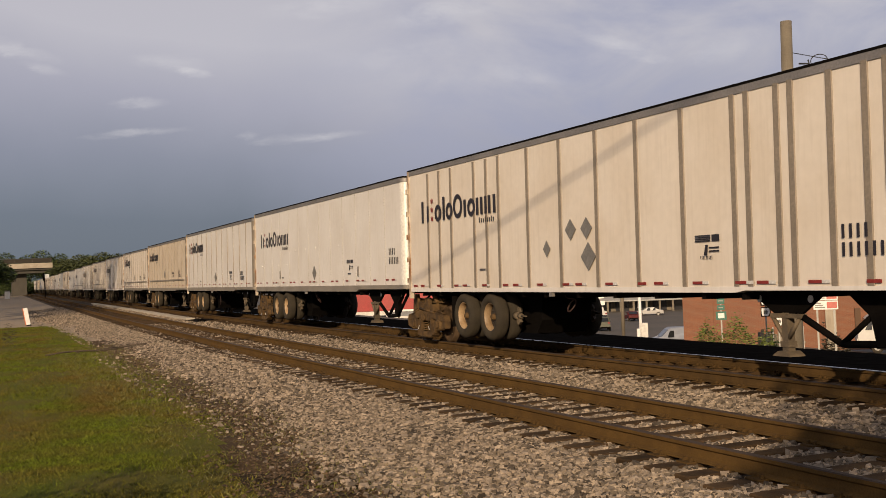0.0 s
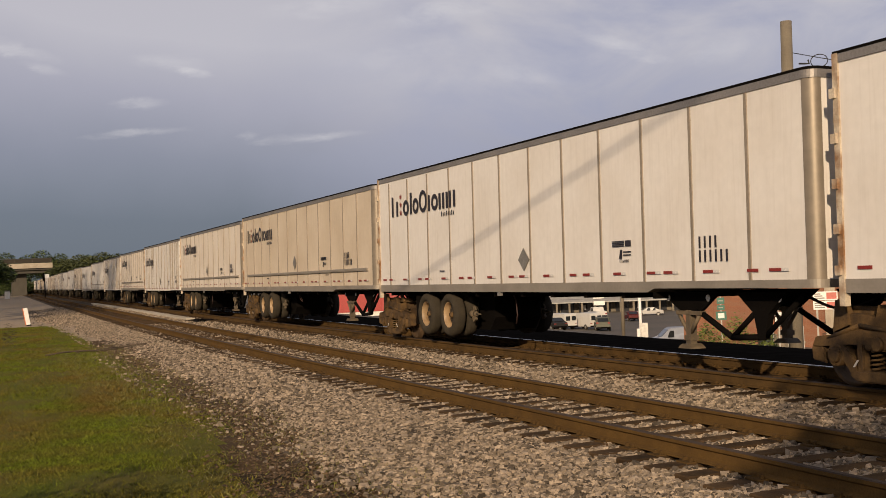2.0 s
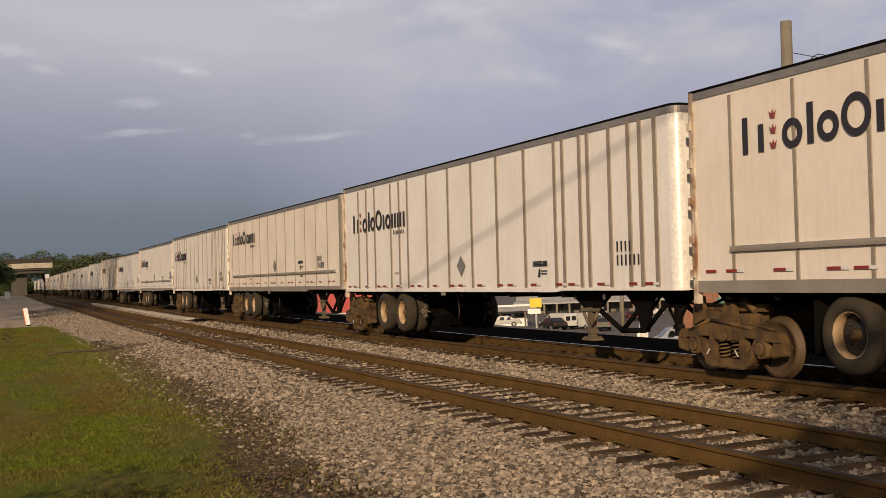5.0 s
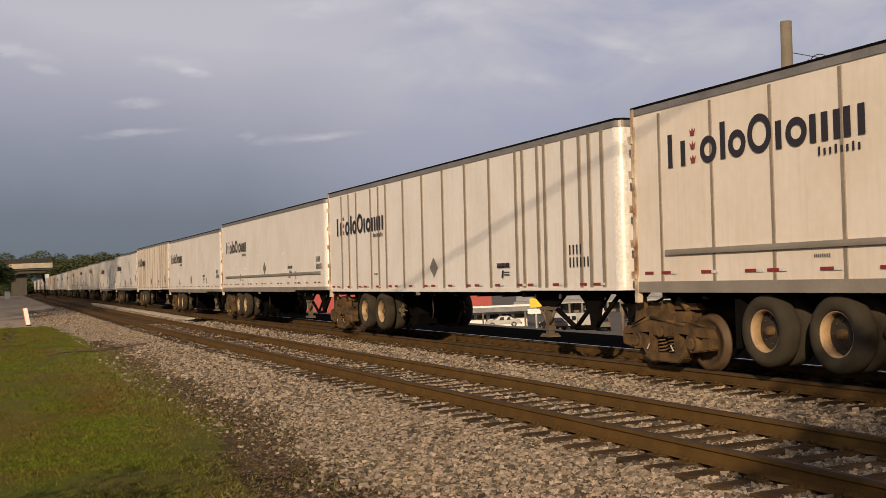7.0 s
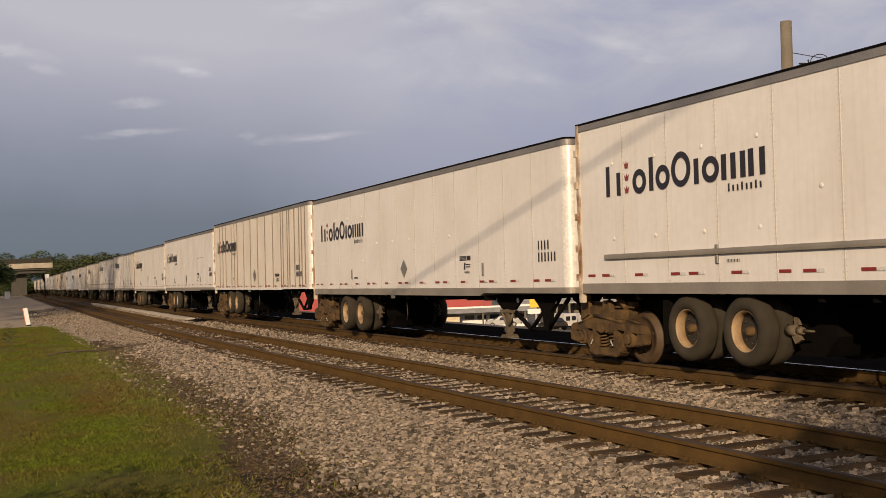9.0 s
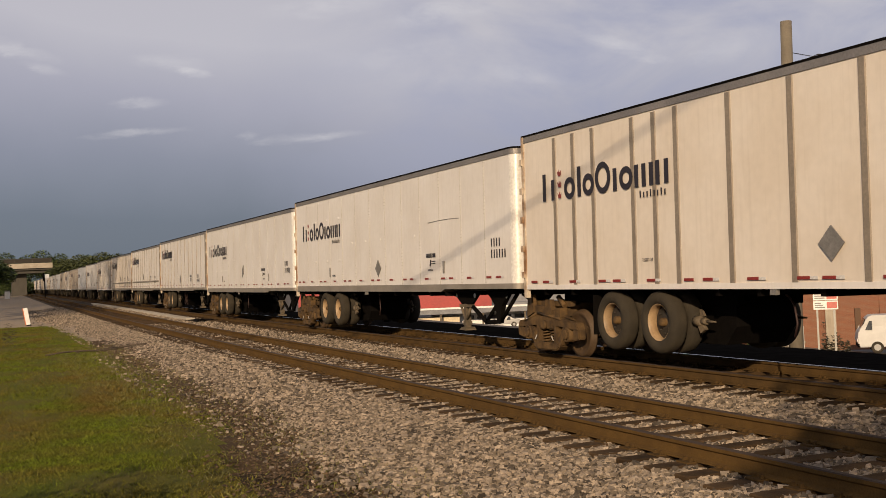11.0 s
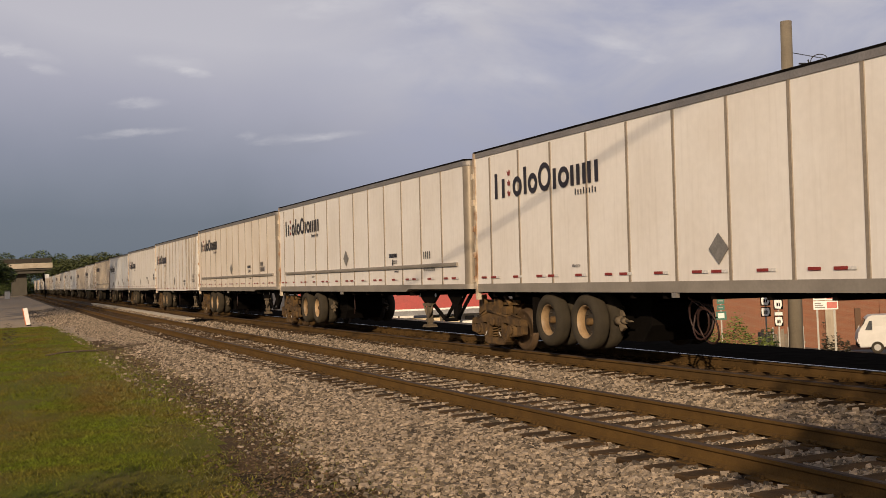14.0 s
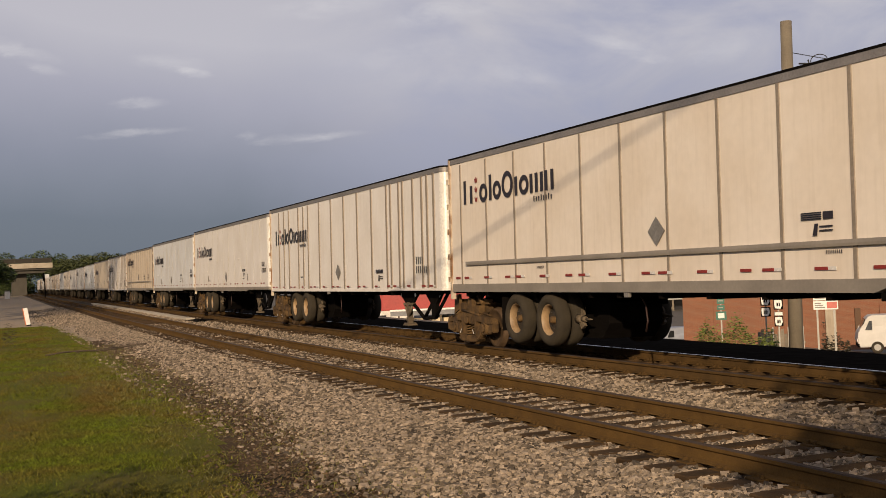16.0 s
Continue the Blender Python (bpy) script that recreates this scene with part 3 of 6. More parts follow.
# what differs from trailer to trailer along the side: first post, name, placard (u, z), owner's mark (u, z), code (u, z) and the number's height
USUAL = {"ribbed": (0, 0.78, 8.09, 1.74, 11.39, 1.66, 14.32, 1.84, 1.62), "panel": (0.74, 0.97, 8.10, 1.80, 11.25, 1.90, 13.55, 1.82, 1.61),
         "panel+": (0.66, 0.92, 8.03, 2.12, 11.15, 2.10, 13.50, 2.12, 1.92), "smooth": (1.40, 0.84, 8.05, 1.79, 11.40, 1.97, 14.92, 2.10, 1.87),
         "smooth+": (1.45, 0.89, 8.00, 2.05, 11.42, 1.97, 14.93, 2.12, 1.89)}
OWN = {0: (0, 0.84, 6.91, 1.97, 11.38, 1.91, 14.29, 1.84, 1.62), 1: (1.43, 0.95, 8.08, 1.76, 11.42, 1.98, 14.95, 2.11, 1.88), 2: (0.79, 0.98, 8.13, 1.80, 11.28, 1.92, 13.61, 1.82, 1.62),
       3: (0.63, 0.86, 7.91, 2.13, 11.0, 2.13, 13.41, 2.12, 1.93), 4: (0.88, 1.13, 8.14, 2.11, 11.35, 2.09, 13.65, 2.14, 1.95), 6: (0.72, 0.94, 8.06, 2.08, 11.25, 2.09, 13.56, 2.11, 1.91),
       9: (1.43, 0.86, 7.87, 1.83, 11.26, 1.94, 14.87, 2.05, 1.83), 12: (1.43, 0.71, 7.99, 2.02, 11.25, 1.98, 14.84, 2.09, 1.86), 14: (0.65, 0.87, 7.55, 2.12, 11.12, 2.04, 13.47, 1.95, 1.66),
       15: (0.58, 0.75, 7.90, 2.12, 11.08, 2.09, 13.39, 2.11, 1.92)}


def rise(y):
    """The roof climbs a little towards the doors."""
    return 0.052 + 0.005 * y


def lifted(bm):
    for v in bm.verts:
        if v.co.z > Z_TOP - 0.2:
            v.co.z += rise(v.co.y)
    return bm


def build_trailer(kind, paint, label, full=True, k=-1):
    """kind: 'ribbed', 'panel' (narrow posts), 'smooth'; a '+' adds the rub rail along the lower side."""
    start, name_u, sign_u, sign_z, mark_u, mark_z, code_u, code_z, number_z = OWN.get(k, USUAL[kind])
    railed, kind = kind.endswith("+"), kind.rstrip("+")
    tr = thing("rail_trailer", label, "trailer", group="trailers of the train")
    low = 0.085 if kind == "ribbed" else 0.17
    part("body", lifted(made(lambda b: prism(b, outline(), "z", Z_LOW + low - 0.02, Z_TOP - 0.10))), paint, tr)
    def low_rail(b):
        # shallower ahead of the landing gear
        step = 0.03 if kind == "ribbed" else 0.062
        prism(b, outline(0.012), "z", Z_LOW + step, Z_LOW + low)
        prism(b, [(-12.45, Z_LOW + step), (-12.25, Z_LOW), (0.012, Z_LOW), (0.012, Z_LOW + step)], "x", -HALF - 0.012, HALF + 0.012)
    part("bottom_rail", made(low_rail), M_WHITE if kind == "ribbed" else M_ALU, tr, "" if kind == "ribbed" else "dull grey aluminium bottom rail")
    part("roof", lifted(made(lambda b: prism(b, outline(0.016), "z", Z_TOP - 0.135, Z_TOP))), M_TOPRAIL, tr, "grey metal top rail and roof edge")
    part("roof_edge", lifted(made(lambda b: prism(b, outline(0.022), "z", Z_TOP - 0.028, Z_TOP + 0.006))), M_BLACK, tr, "dark weathered edge of the roof sheet")
    # rounded corner at the nose, sun strip put into its colour, and rear door frame
    for sx in (-1, 1):
        bm = bmesh.new()
        w, f = HALF + 0.006, -LEN - 0.006
        ring = []
        for a in range(0, 7):
            t = radians(15 * a)
            ring.append((sx * (-w + 0.17 - 0.17 * math.cos(t)), f + 0.17 - 0.17 * math.sin(t)))
        lo = [bm.verts.new((x, y, Z_LOW + low)) for x, y in ring]
        hi = [bm.verts.new((x, y, Z_TOP - 0.135)) for x, y in ring]
        for i in range(6):
            bm.faces.new((lo[i], lo[i + 1], hi[i + 1], hi[i])).smooth = True
        part("nose_corner", lifted(bm), M_NOSE if kind != "panel" else M_NOSEGREY, tr, "sheet-metal corner of the nose, lightened for the sun on it" if kind != "panel" else "grey metal corner of the nose")
        bm = bmesh.new()
        box(bm, sx * (HALF - 0.02) - 0.045, sx * (HALF - 0.02) + 0.045, -0.06, 0.03, Z_LOW - 0.16, Z_TOP - 0.02)
        for z in (1.45, 1.95, 2.5, 3.05, 3.6):
            box(bm, sx * HALF - 0.06, sx * HALF + 0.06, -0.03, 0.06, z - 0.06, z + 0.06)
        part("door_frame", lifted(bm), M_RUSTPAINT, tr, "chipped and rusting rear door frame with hinges")
    part("rear_door", made(lambda b: box(b, -HALF + 0.06, HALF - 0.06, 0.001, 0.03, Z_LOW + 0.05, Z_TOP - 0.15)), paint, tr)
    sides = (-1,) if not full else (-1, 1)
    for sx in sides:
        turn = pose(0, 0, 0) if sx < 0 else pose(0, 0, 0, 0, 0, 180)
        if kind == "ribbed":
            us, me = RIB_U, SH["rpost"]
        elif kind == "panel":
            us, me = [start + 1.266 * i for i in range(12)], SH["tpost"]
        else:
            us, me = [start - 0.05 + 1.206 * i for i in range(12)], SH["seam"]
        for u in us:
            base = Matrix.Translation((sx * HALF, -u, Z_LOW + low)) @ (pose(0, 0, 0, 0, 0, 90 * sx))
            part("post" if kind != "smooth" else "seam", me, None, tr).matrix_local = base
            if kind == "smooth" and full and sx < 0:
                tagged(part("rivet_line", SH["rivets"], None, tr), kind="stuff").matrix_local = Matrix.Translation((-HALF, -u - 0.001, Z_LOW + low))
        if railed:
            bm = bmesh.new()
            x = sx * (HALF + 0.02)
            prism(bm, [(x - 0.03, 1.743), (x + 0.03, 1.743), (x + 0.034, 1.78), (x + 0.03, 1.823), (x - 0.03, 1.823), (x - 0.034, 1.78)], "y", -15.45, -0.85)
            part("rub_rail", bm, M_ALU, tr, "grey rub rail along the lower side")
    # lettering, placards and tape on the side that the camera sees
    def stick(key, u, z, name, me_only=True, dx=0.0):
        ob = part(name, SH[key], None, tr)
        ob.matrix_local = Matrix.Translation((-HALF - 0.003 - dx, -u, z))
        if key in ("small", "subtitle", "mark"):
            tagged(ob, kind="stuff")
    lift = 0.018 if kind == "ribbed" else 0.014 if kind == "panel" else 0.006
    word = {"ribbed": 2.79, "panel": 3.05, "smooth": 2.775}[kind]
    first_u = name_u - 0.15
    if full:
        for me in SH["blocks"]:
            part("name_shape", me, None, tr).matrix_local = Matrix.Translation((-HALF - 0.003 - lift, -first_u, word))
    else:
        stick("name", first_u, word, "name_shape", dx=lift)
    for z in (0.02, 0.22, 0.42):
        stick("emblem", first_u, word + z, "emblem", dx=lift)
    stick("subtitle", first_u, word, "subtitle_bar", dx=lift)
    stick("diamond_low", sign_u, sign_z, "placard", dx=lift - 0.003)
    if kind == "smooth":
        stick("holder", 3.79, 1.61, "document_holder", dx=0.0)
        stick("holder", 12.45, 1.60, "document_holder", dx=0.0)
    stick("mark", mark_u, mark_z, "owner_mark", dx=lift)
    for i in range(4):
        stick("code_one", code_u + i * 0.1224, code_z, "code_bar", dx=lift)
    for i in range(6):
        stick("number_one", code_u + i * 0.1224, number_z, "number_bar", dx=lift)
    if full:
        stick("small", 4.0, 1.62, "small_bar", dx=lift)
        stick("small", 11.5, 1.66, "small_bar", dx=lift)
        for i, u in enumerate(TAPE_U):
            stick("tape", u, 1.480 if kind != "ribbed" else 1.318, "reflective_strip", dx=lift)
            if i % 3 or i % 2:
                stick("tapew", u + 0.19, 1.480 if kind != "ribbed" else 1.318, "reflective_strip", dx=lift)
        if kind == "smooth":
            for u, z in ((1.1, 2.08), (2.28, 2.08), (3.5, 2.08), (4.71, 2.08), (1.09, 3.31), (2.29, 3.31), (3.48, 3.31), (4.69, 3.31), (5.88, 2.53), (7.06, 2.53), (8.23, 2.53), (10.68, 2.50)):
                stick("dome", u, z, "vent_cap", dx=0.0)
    # running gear
    for sx in (-1, 1):
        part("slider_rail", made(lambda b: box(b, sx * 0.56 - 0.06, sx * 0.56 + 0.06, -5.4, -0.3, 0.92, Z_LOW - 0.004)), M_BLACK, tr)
    # added block that blacks out the shaded gap between near and far wheels
    part("slider_box", made(lambda b: prism(b, [(-5.3, 0.60), (-5.05, 0.32), (-2.3, 0.32), (-2.0, 0.60), (-2.0, 0.98), (-5.3, 0.98)], "x", -0.56, 0.56)), M_BLACK, tr, "black block added to fill the shaded gap between the road wheels")
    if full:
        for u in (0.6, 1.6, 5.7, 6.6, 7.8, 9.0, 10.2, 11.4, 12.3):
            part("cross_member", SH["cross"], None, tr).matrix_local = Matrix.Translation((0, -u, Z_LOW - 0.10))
    for i, u in enumerate((2.9, 4.22)):
        bm = bmesh.new()
        tube(bm, (-0.95, -u, 0.66), (0.95, -u, 0.66), 0.075, seg=10)
        for sx in (-1, 1):
            box(bm, sx * 0.5 - 0.05, sx * 0.5 + 0.05, -u - 0.55, -u + 0.25, 0.72, 0.84)
            tube(bm, (sx * 0.45, -u - 0.20, 0.70), (sx * 0.45, -u - 0.42, 0.70), 0.10, seg=12)
            tube(bm, (sx * 0.5, -u - 0.15, 0.80), (sx * 0.5, -u - 0.15, 0.95), 0.13, seg=12)
        part("axle", bm, M_LEG, tr)
        for sx in (-1, 1):
            for x in (1.10, 0.78):
                if not full and (sx > 0 and x < 1):
                    continue
                w = part("wheel", SH["tyre"], None, tr, "dusty black road tyre")
                w.matrix_local = Matrix.Translation((sx * x, -u, 0.66)) @ pose(0, 0, 0, 0, 0, 0 if sx < 0 else 180)
                part("rim", SH["rim"], None, w, "cream steel rim with rust stains")
                if full and x > 1:
                    part("wheel_disc", SH["disc"], None, w, "grimy wheel disc with studs, darkened for the shade inside the rim")
            part("hub", SH["hub"], None, tr).matrix_local = Matrix.Translation((sx * 1.10, -u, 0.66)) @ pose(0, 0, 0, 0, 0, 0 if sx < 0 else 180)
    if full:
        for sx in (-1, 1):
            x = sx * 0.94
            part("mud_flap", made(lambda b: box(b, x - sx * -0.05 if sx > 0 else x - 0.28, x + 0.28 if sx > 0 else x - 0.06, -2.335, -2.32, 0.40, 1.08)), M_BLACK, tr, "black rubber mud flap")
        for sx in (-1, 1):
            bm = bmesh.new()
            tube(bm, (sx * 0.86, -4.72, 0.68), (sx * 0.86, -4.90, 0.68), 0.085, 0.075, seg=12)
            tube(bm, (sx * 0.86, -4.90, 0.68), (sx * 0.86, -5.00, 0.68), 0.06, 0.045, seg=10)
            tube(bm, (sx * 0.86, -5.00, 0.68), (sx * 0.86, -5.20, 0.68), 0.026, 0.012, seg=8)
            prism(bm, [(-4.98, 0.56), (-4.86, 0.50), (-4.80, 0.60), (-4.90, 0.64)], "x", sx * 0.86 - 0.03, sx * 0.86 + 0.03)
            prism(bm, [(-4.95, 0.76), (-4.84, 0.74), (-4.84, 0.86), (-4.90, 0.84)], "x", sx * 0.86 - 0.02, sx * 0.86 + 0.02)
            part("brake_chamber", bm, M_LEG, tr)
        part("marker_lamp", made(lambda b: box(b, -HALF - 0.012, -HALF + 0.05, -7.05, -6.93, Z_LOW - 0.08, Z_LOW - 0.005)), M_PLACARD, tr)
    # landing gear
    for sx in (-1, 1):
        x = sx * 0.92
        bm = bmesh.new()
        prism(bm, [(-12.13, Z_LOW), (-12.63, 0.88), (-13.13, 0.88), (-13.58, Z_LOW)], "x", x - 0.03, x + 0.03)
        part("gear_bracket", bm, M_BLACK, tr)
        bm = bmesh.new()
        prism(bm, [(-12.905, 0.38), (-12.905, 0.90), (-12.795, 0.90), (-12.795, 0.38)], "x", x - 0.06, x + 0.06)
        prism(bm, [(-12.93, 0.44), (-12.93, 0.52), (-12.77, 0.52), (-12.77, 0.44)], "x", x - 0.075, x + 0.075)
        prism(bm, [(-13.17, 0.83), (-13.17, 0.89), (-12.57, 0.89), (-12.57, 0.83)], "x", x - 0.07, x + 0.045)
        for e in (-1, 1):
            tube(bm, (x - 0.03, -12.85 + e * 0.04, 0.56), (x - 0.03, -12.85 + e * 0.27, 0.85), 0.03, seg=8)
        part("landing_leg", bm, M_LEG, tr, "grimy steel landing leg")
        part("leg_foot", made(lambda b: prism(b, [(-13.02, 0.32), (-12.68, 0.32), (-12.70, 0.345), (-12.78, 0.39), (-12.92, 0.39), (-13.00, 0.345)], "x", x - 0.13, x + 0.13)), M_LEG, tr)
        bm = bmesh.new()
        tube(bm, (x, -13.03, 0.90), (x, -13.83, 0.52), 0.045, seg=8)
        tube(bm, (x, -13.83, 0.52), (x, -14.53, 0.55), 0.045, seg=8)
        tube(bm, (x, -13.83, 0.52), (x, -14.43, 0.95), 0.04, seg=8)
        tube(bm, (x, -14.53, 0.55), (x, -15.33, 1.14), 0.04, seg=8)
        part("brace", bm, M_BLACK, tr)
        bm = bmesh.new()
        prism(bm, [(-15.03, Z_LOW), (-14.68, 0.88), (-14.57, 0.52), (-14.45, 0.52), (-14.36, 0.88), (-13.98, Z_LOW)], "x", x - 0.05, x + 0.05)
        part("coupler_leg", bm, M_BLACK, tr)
    if full:
        for u in (12.33, 13.33, 14.18, 14.88):
            bm = bmesh.new()
            tube(bm, (-0.952, -u, Z_LOW - 0.09), (-0.962, -u, Z_LOW - 0.09), 0.05, seg=12)
            part("bracket_cap", bm, M_TAPEW, tr)
        pts = [Vector((-0.75, -15.2 - 0.14 * i, 1.12 - 0.16 * math.sin(math.pi * i / 9.0))) for i in range(10)]
        bm = bmesh.new()
        hose(bm, pts, 0.022, 6)
        part("air_hose", bm, M_BLACK, tr)
    return tr


SHORT = 0.93


def build_bogie():
    """Two-axle rail bogie that carries the ends of two trailers; its wheelsets roll."""
    bo = thing("rail_bogie", "two-axle cast-steel rail bogie caked in brown grime", "bogie", group="bogies of the train")
    for sx in (-1, 1):
        x = sx * 1.0
        bm = bmesh.new()
        def plate(points, depth=0.085, shift=0.0):
            prism(bm, points, "x", x + sx * shift - depth, x + sx * shift + depth)
        # top chord, end pedestals, columns and the hanging lower chord
        plate([(-1.26, 0.50), (-1.05, 0.52), (-0.55, 0.56), (0.55, 0.56), (1.05, 0.52), (1.26, 0.50), (1.18, 0.64), (0.85, 0.67), (0.50, 0.75), (-0.50, 0.75), (-0.85, 0.67), (-1.18, 0.64)])
        for e in (-1, 1):
            pts = [(e * 0.98, 0.30), (e * 1.26, 0.34), (e * 1.27, 0.52), (e * 1.05, 0.53)]
            plate(pts if e > 0 else pts[::-1], 0.075)
            pts = [(e * 0.40, 0.15), (e * 0.56, 0.20), (e * 0.80, 0.46), (e * 0.78, 0.58), (e * 0.66, 0.57), (e * 0.44, 0.32)]
            plate(pts if e > 0 else pts[::-1], 0.075)
            pts = [(e * 0.30, 0.22), (e * 0.42, 0.22), (e * 0.42, 0.60), (e * 0.30, 0.60)]
            plate(pts if e > 0 else pts[::-1], 0.07, 0.02)
        plate([(-0.56, 0.19), (-0.42, 0.11), (0.42, 0.11), (0.56, 0.19), (0.42, 0.25), (-0.42, 0.25)], 0.11)
        bmesh.ops.bevel(bm, geom=bm.edges[:], offset=0.018, segments=2, affect="EDGES")
        part("side_frame", bm, M_BOGIE, bo, "cast side frame with hanging spring seat")
        for y in (-0.80, 0.80):
            bm = bmesh.new()
            tube(bm, (x - sx * 0.08, y, 0.42), (x + sx * 0.10, y, 0.42), 0.15, 0.135, seg=18)
            tube(bm, (x + sx * 0.10, y, 0.42), (x + sx * 0.14, y, 0.42), 0.105, 0.08, seg=18)
            for i in range(3):
                a = 2 * math.pi * i / 3 + 0.5
                tube(bm, (x + sx * 0.10, y + 0.11 * math.cos(a), 0.42 + 0.11 * math.sin(a)), (x + sx * 0.125, y + 0.11 * math.cos(a), 0.42 + 0.11 * math.sin(a)), 0.02, seg=6)
            part("bearing_box", bm, M_BOGIE, bo)
        for y in (-0.15, 0.15):
            bm = bmesh.new()
            turns = [Vector((x - sx * 0.01 + 0.075 * math.cos(t), y + 0.075 * math.sin(t), 0.25 + 0.27 * t / 31.4)) for t in np.linspace(0, 31.4, 51)]
            hose(bm, turns, 0.016, 5)
            part("spring", bm, M_BOGIE, bo)
        bm = bmesh.new()
        box(bm, x - 0.10, x + 0.11, -0.28, 0.28, 0.50, 0.68)
        tube(bm, (x + sx * 0.10, 0.02, 0.58), (x + sx * 0.15, 0.02, 0.58), 0.09, 0.075, seg=16)
        bmesh.ops.bevel(bm, geom=[e for e in bm.edges if e.calc_length() > 0.15], offset=0.02, segments=2, affect="EDGES")
        part("bolster_end", bm, M_BOGIE, bo)
        for y, tilt in ((-0.30, 0.07), (0.46, -0.08)):
            bm = bmesh.new()
            prism(bm, [(y - 0.018, 0.29), (y + 0.018, 0.29), (y + 0.018 + tilt, 0.38), (y - 0.018 + tilt, 0.38)], "x", x + sx * 0.10, x + sx * 0.106)
            part("stencil_bar", bm, M_SEAM, bo)
        bm = bmesh.new()
        prism(bm, [(-1.05, 0.67), (-0.60, 0.72), (0.55, 0.75), (0.85, 0.84), (0.62, 0.95), (0.25, 0.92), (-0.50, 0.80)], "x", x - 0.03, x + 0.06)
        bmesh.ops.bevel(bm, geom=bm.edges[:], offset=0.02, segments=2, affect="EDGES")
        part("adapter_wing", bm, M_BOGIE, bo, "sloping coupling adapter over the side frame")
    bm = bmesh.new()
    box(bm, -0.9, 0.9, -0.24, 0.24, 0.52, 0.76)
    prism(bm, [(-1.05, 0.74), (1.05, 0.74), (0.95, 0.86), (0.45, 1.02), (-0.45, 1.02), (-0.95, 0.86)], "y", -0.55, 0.55)
    part("bolster", bm, M_BOGIE, bo)
    for sx in (-1, 1):
        bm = bmesh.new()
        box(bm, sx * 0.85 - 0.06, sx * 0.85 + 0.06, -0.70, 0.95, 0.92, 1.02)
        prism(bm, [(-0.2, 0.74), (0.15, 0.74), (0.05, 1.05), (-0.12, 1.05)], "x", sx * 1.0 - 0.05, sx * 1.0 + 0.05)
        prism(bm, [(0.55, 0.80), (0.85, 0.70), (0.78, 1.10), (0.62, 1.14)], "x", sx * 1.02 - 0.05, sx * 1.02 + 0.05)
        tube(bm, (sx * 0.95, -0.55, 0.93), (sx * 0.95, -0.30, 1.10), 0.05, seg=8)
        tube(bm, (sx * 1.08, -0.62, 0.70), (sx * 1.08, 0.35, 0.80), 0.03, seg=6)
        tube(bm, (sx * 1.08, 0.35, 0.80), (sx * 1.06, 0.95, 0.62), 0.03, seg=6)
        box(bm, sx * 1.02 - 0.08, sx * 1.02 + 0.08, -0.62, -0.40, 0.74, 0.90)
        part("coupling_saddle", bm, M_BOGIE, bo)
    bm = bmesh.new()
    tube(bm, (-0.55, 0.0, 0.30), (0.55, 0.0, 0.30), 0.05, seg=8)
    for y in (-0.42, 0.42):
        box(bm, -0.85, 0.85, y - 0.04, y + 0.04, 0.30, 0.40)
        for sx in (-1, 1):
            box(bm, sx * 0.76 - 0.06, sx * 0.76 + 0.06, y - 0.06, y + 0.06, 0.22, 0.5)
    part("brake_beam", bm, M_BLACK, bo)
    for y in (-0.80, 0.80):
        bm = bmesh.new()
        tube(bm, (-0.95, 0, 0), (0.95, 0, 0), 0.075, seg=12)
        ax = part("wheelset", bm, M_WHEEL, bo)
        ax.matrix_local = Matrix.Translation((0, y, 0.42))
        for sx in (-1, 1):
            prof = [(0.75 - 0.075, 0.08), (0.75 - 0.075, 0.15), (0.745, 0.19), (0.735, 0.33), (0.70, 0.35), (0.685, 0.445), (0.715, 0.445), (0.722, 0.42), (0.80, 0.415), (0.80, 0.345),
                    (0.775, 0.33), (0.775, 0.19), (0.80, 0.15), (0.80, 0.08)]
            bm = bmesh.new()
            lathe(bm, [(sx * a, b) for a, b in prof], 28, closed=True)
            for i in range(3):
                a = 2 * math.pi * i / 3
                tube(bm, (sx * 0.77, 0.26 * math.cos(a), 0.26 * math.sin(a)), (sx * 0.785, 0.26 * math.cos(a), 0.26 * math.sin(a)), 0.035, seg=8)
            part("wheel", bm, M_WHEEL, ax, "forged steel rail wheel with a flange")
    # the whole casting is a little shorter than drawn
    for ob in bo.children:
        for m in {c.data for c in (ob, *ob.children)}:
            if not ob.name.startswith("wheelset"):
                for v in m.vertices:
                    v.co.y *= SHORT
        if ob.name.startswith("wheelset"):
            ob.location.y *= SHORT
    return bo


build_ground()
build_track(X_NEAR, Z_NEAR, M_RAILTOP, "near railway track with rust-brown rails on wooden ties")
build_track(X_MAIN, 0.0, M_SHINY, "main railway track under the train with a polished rail")


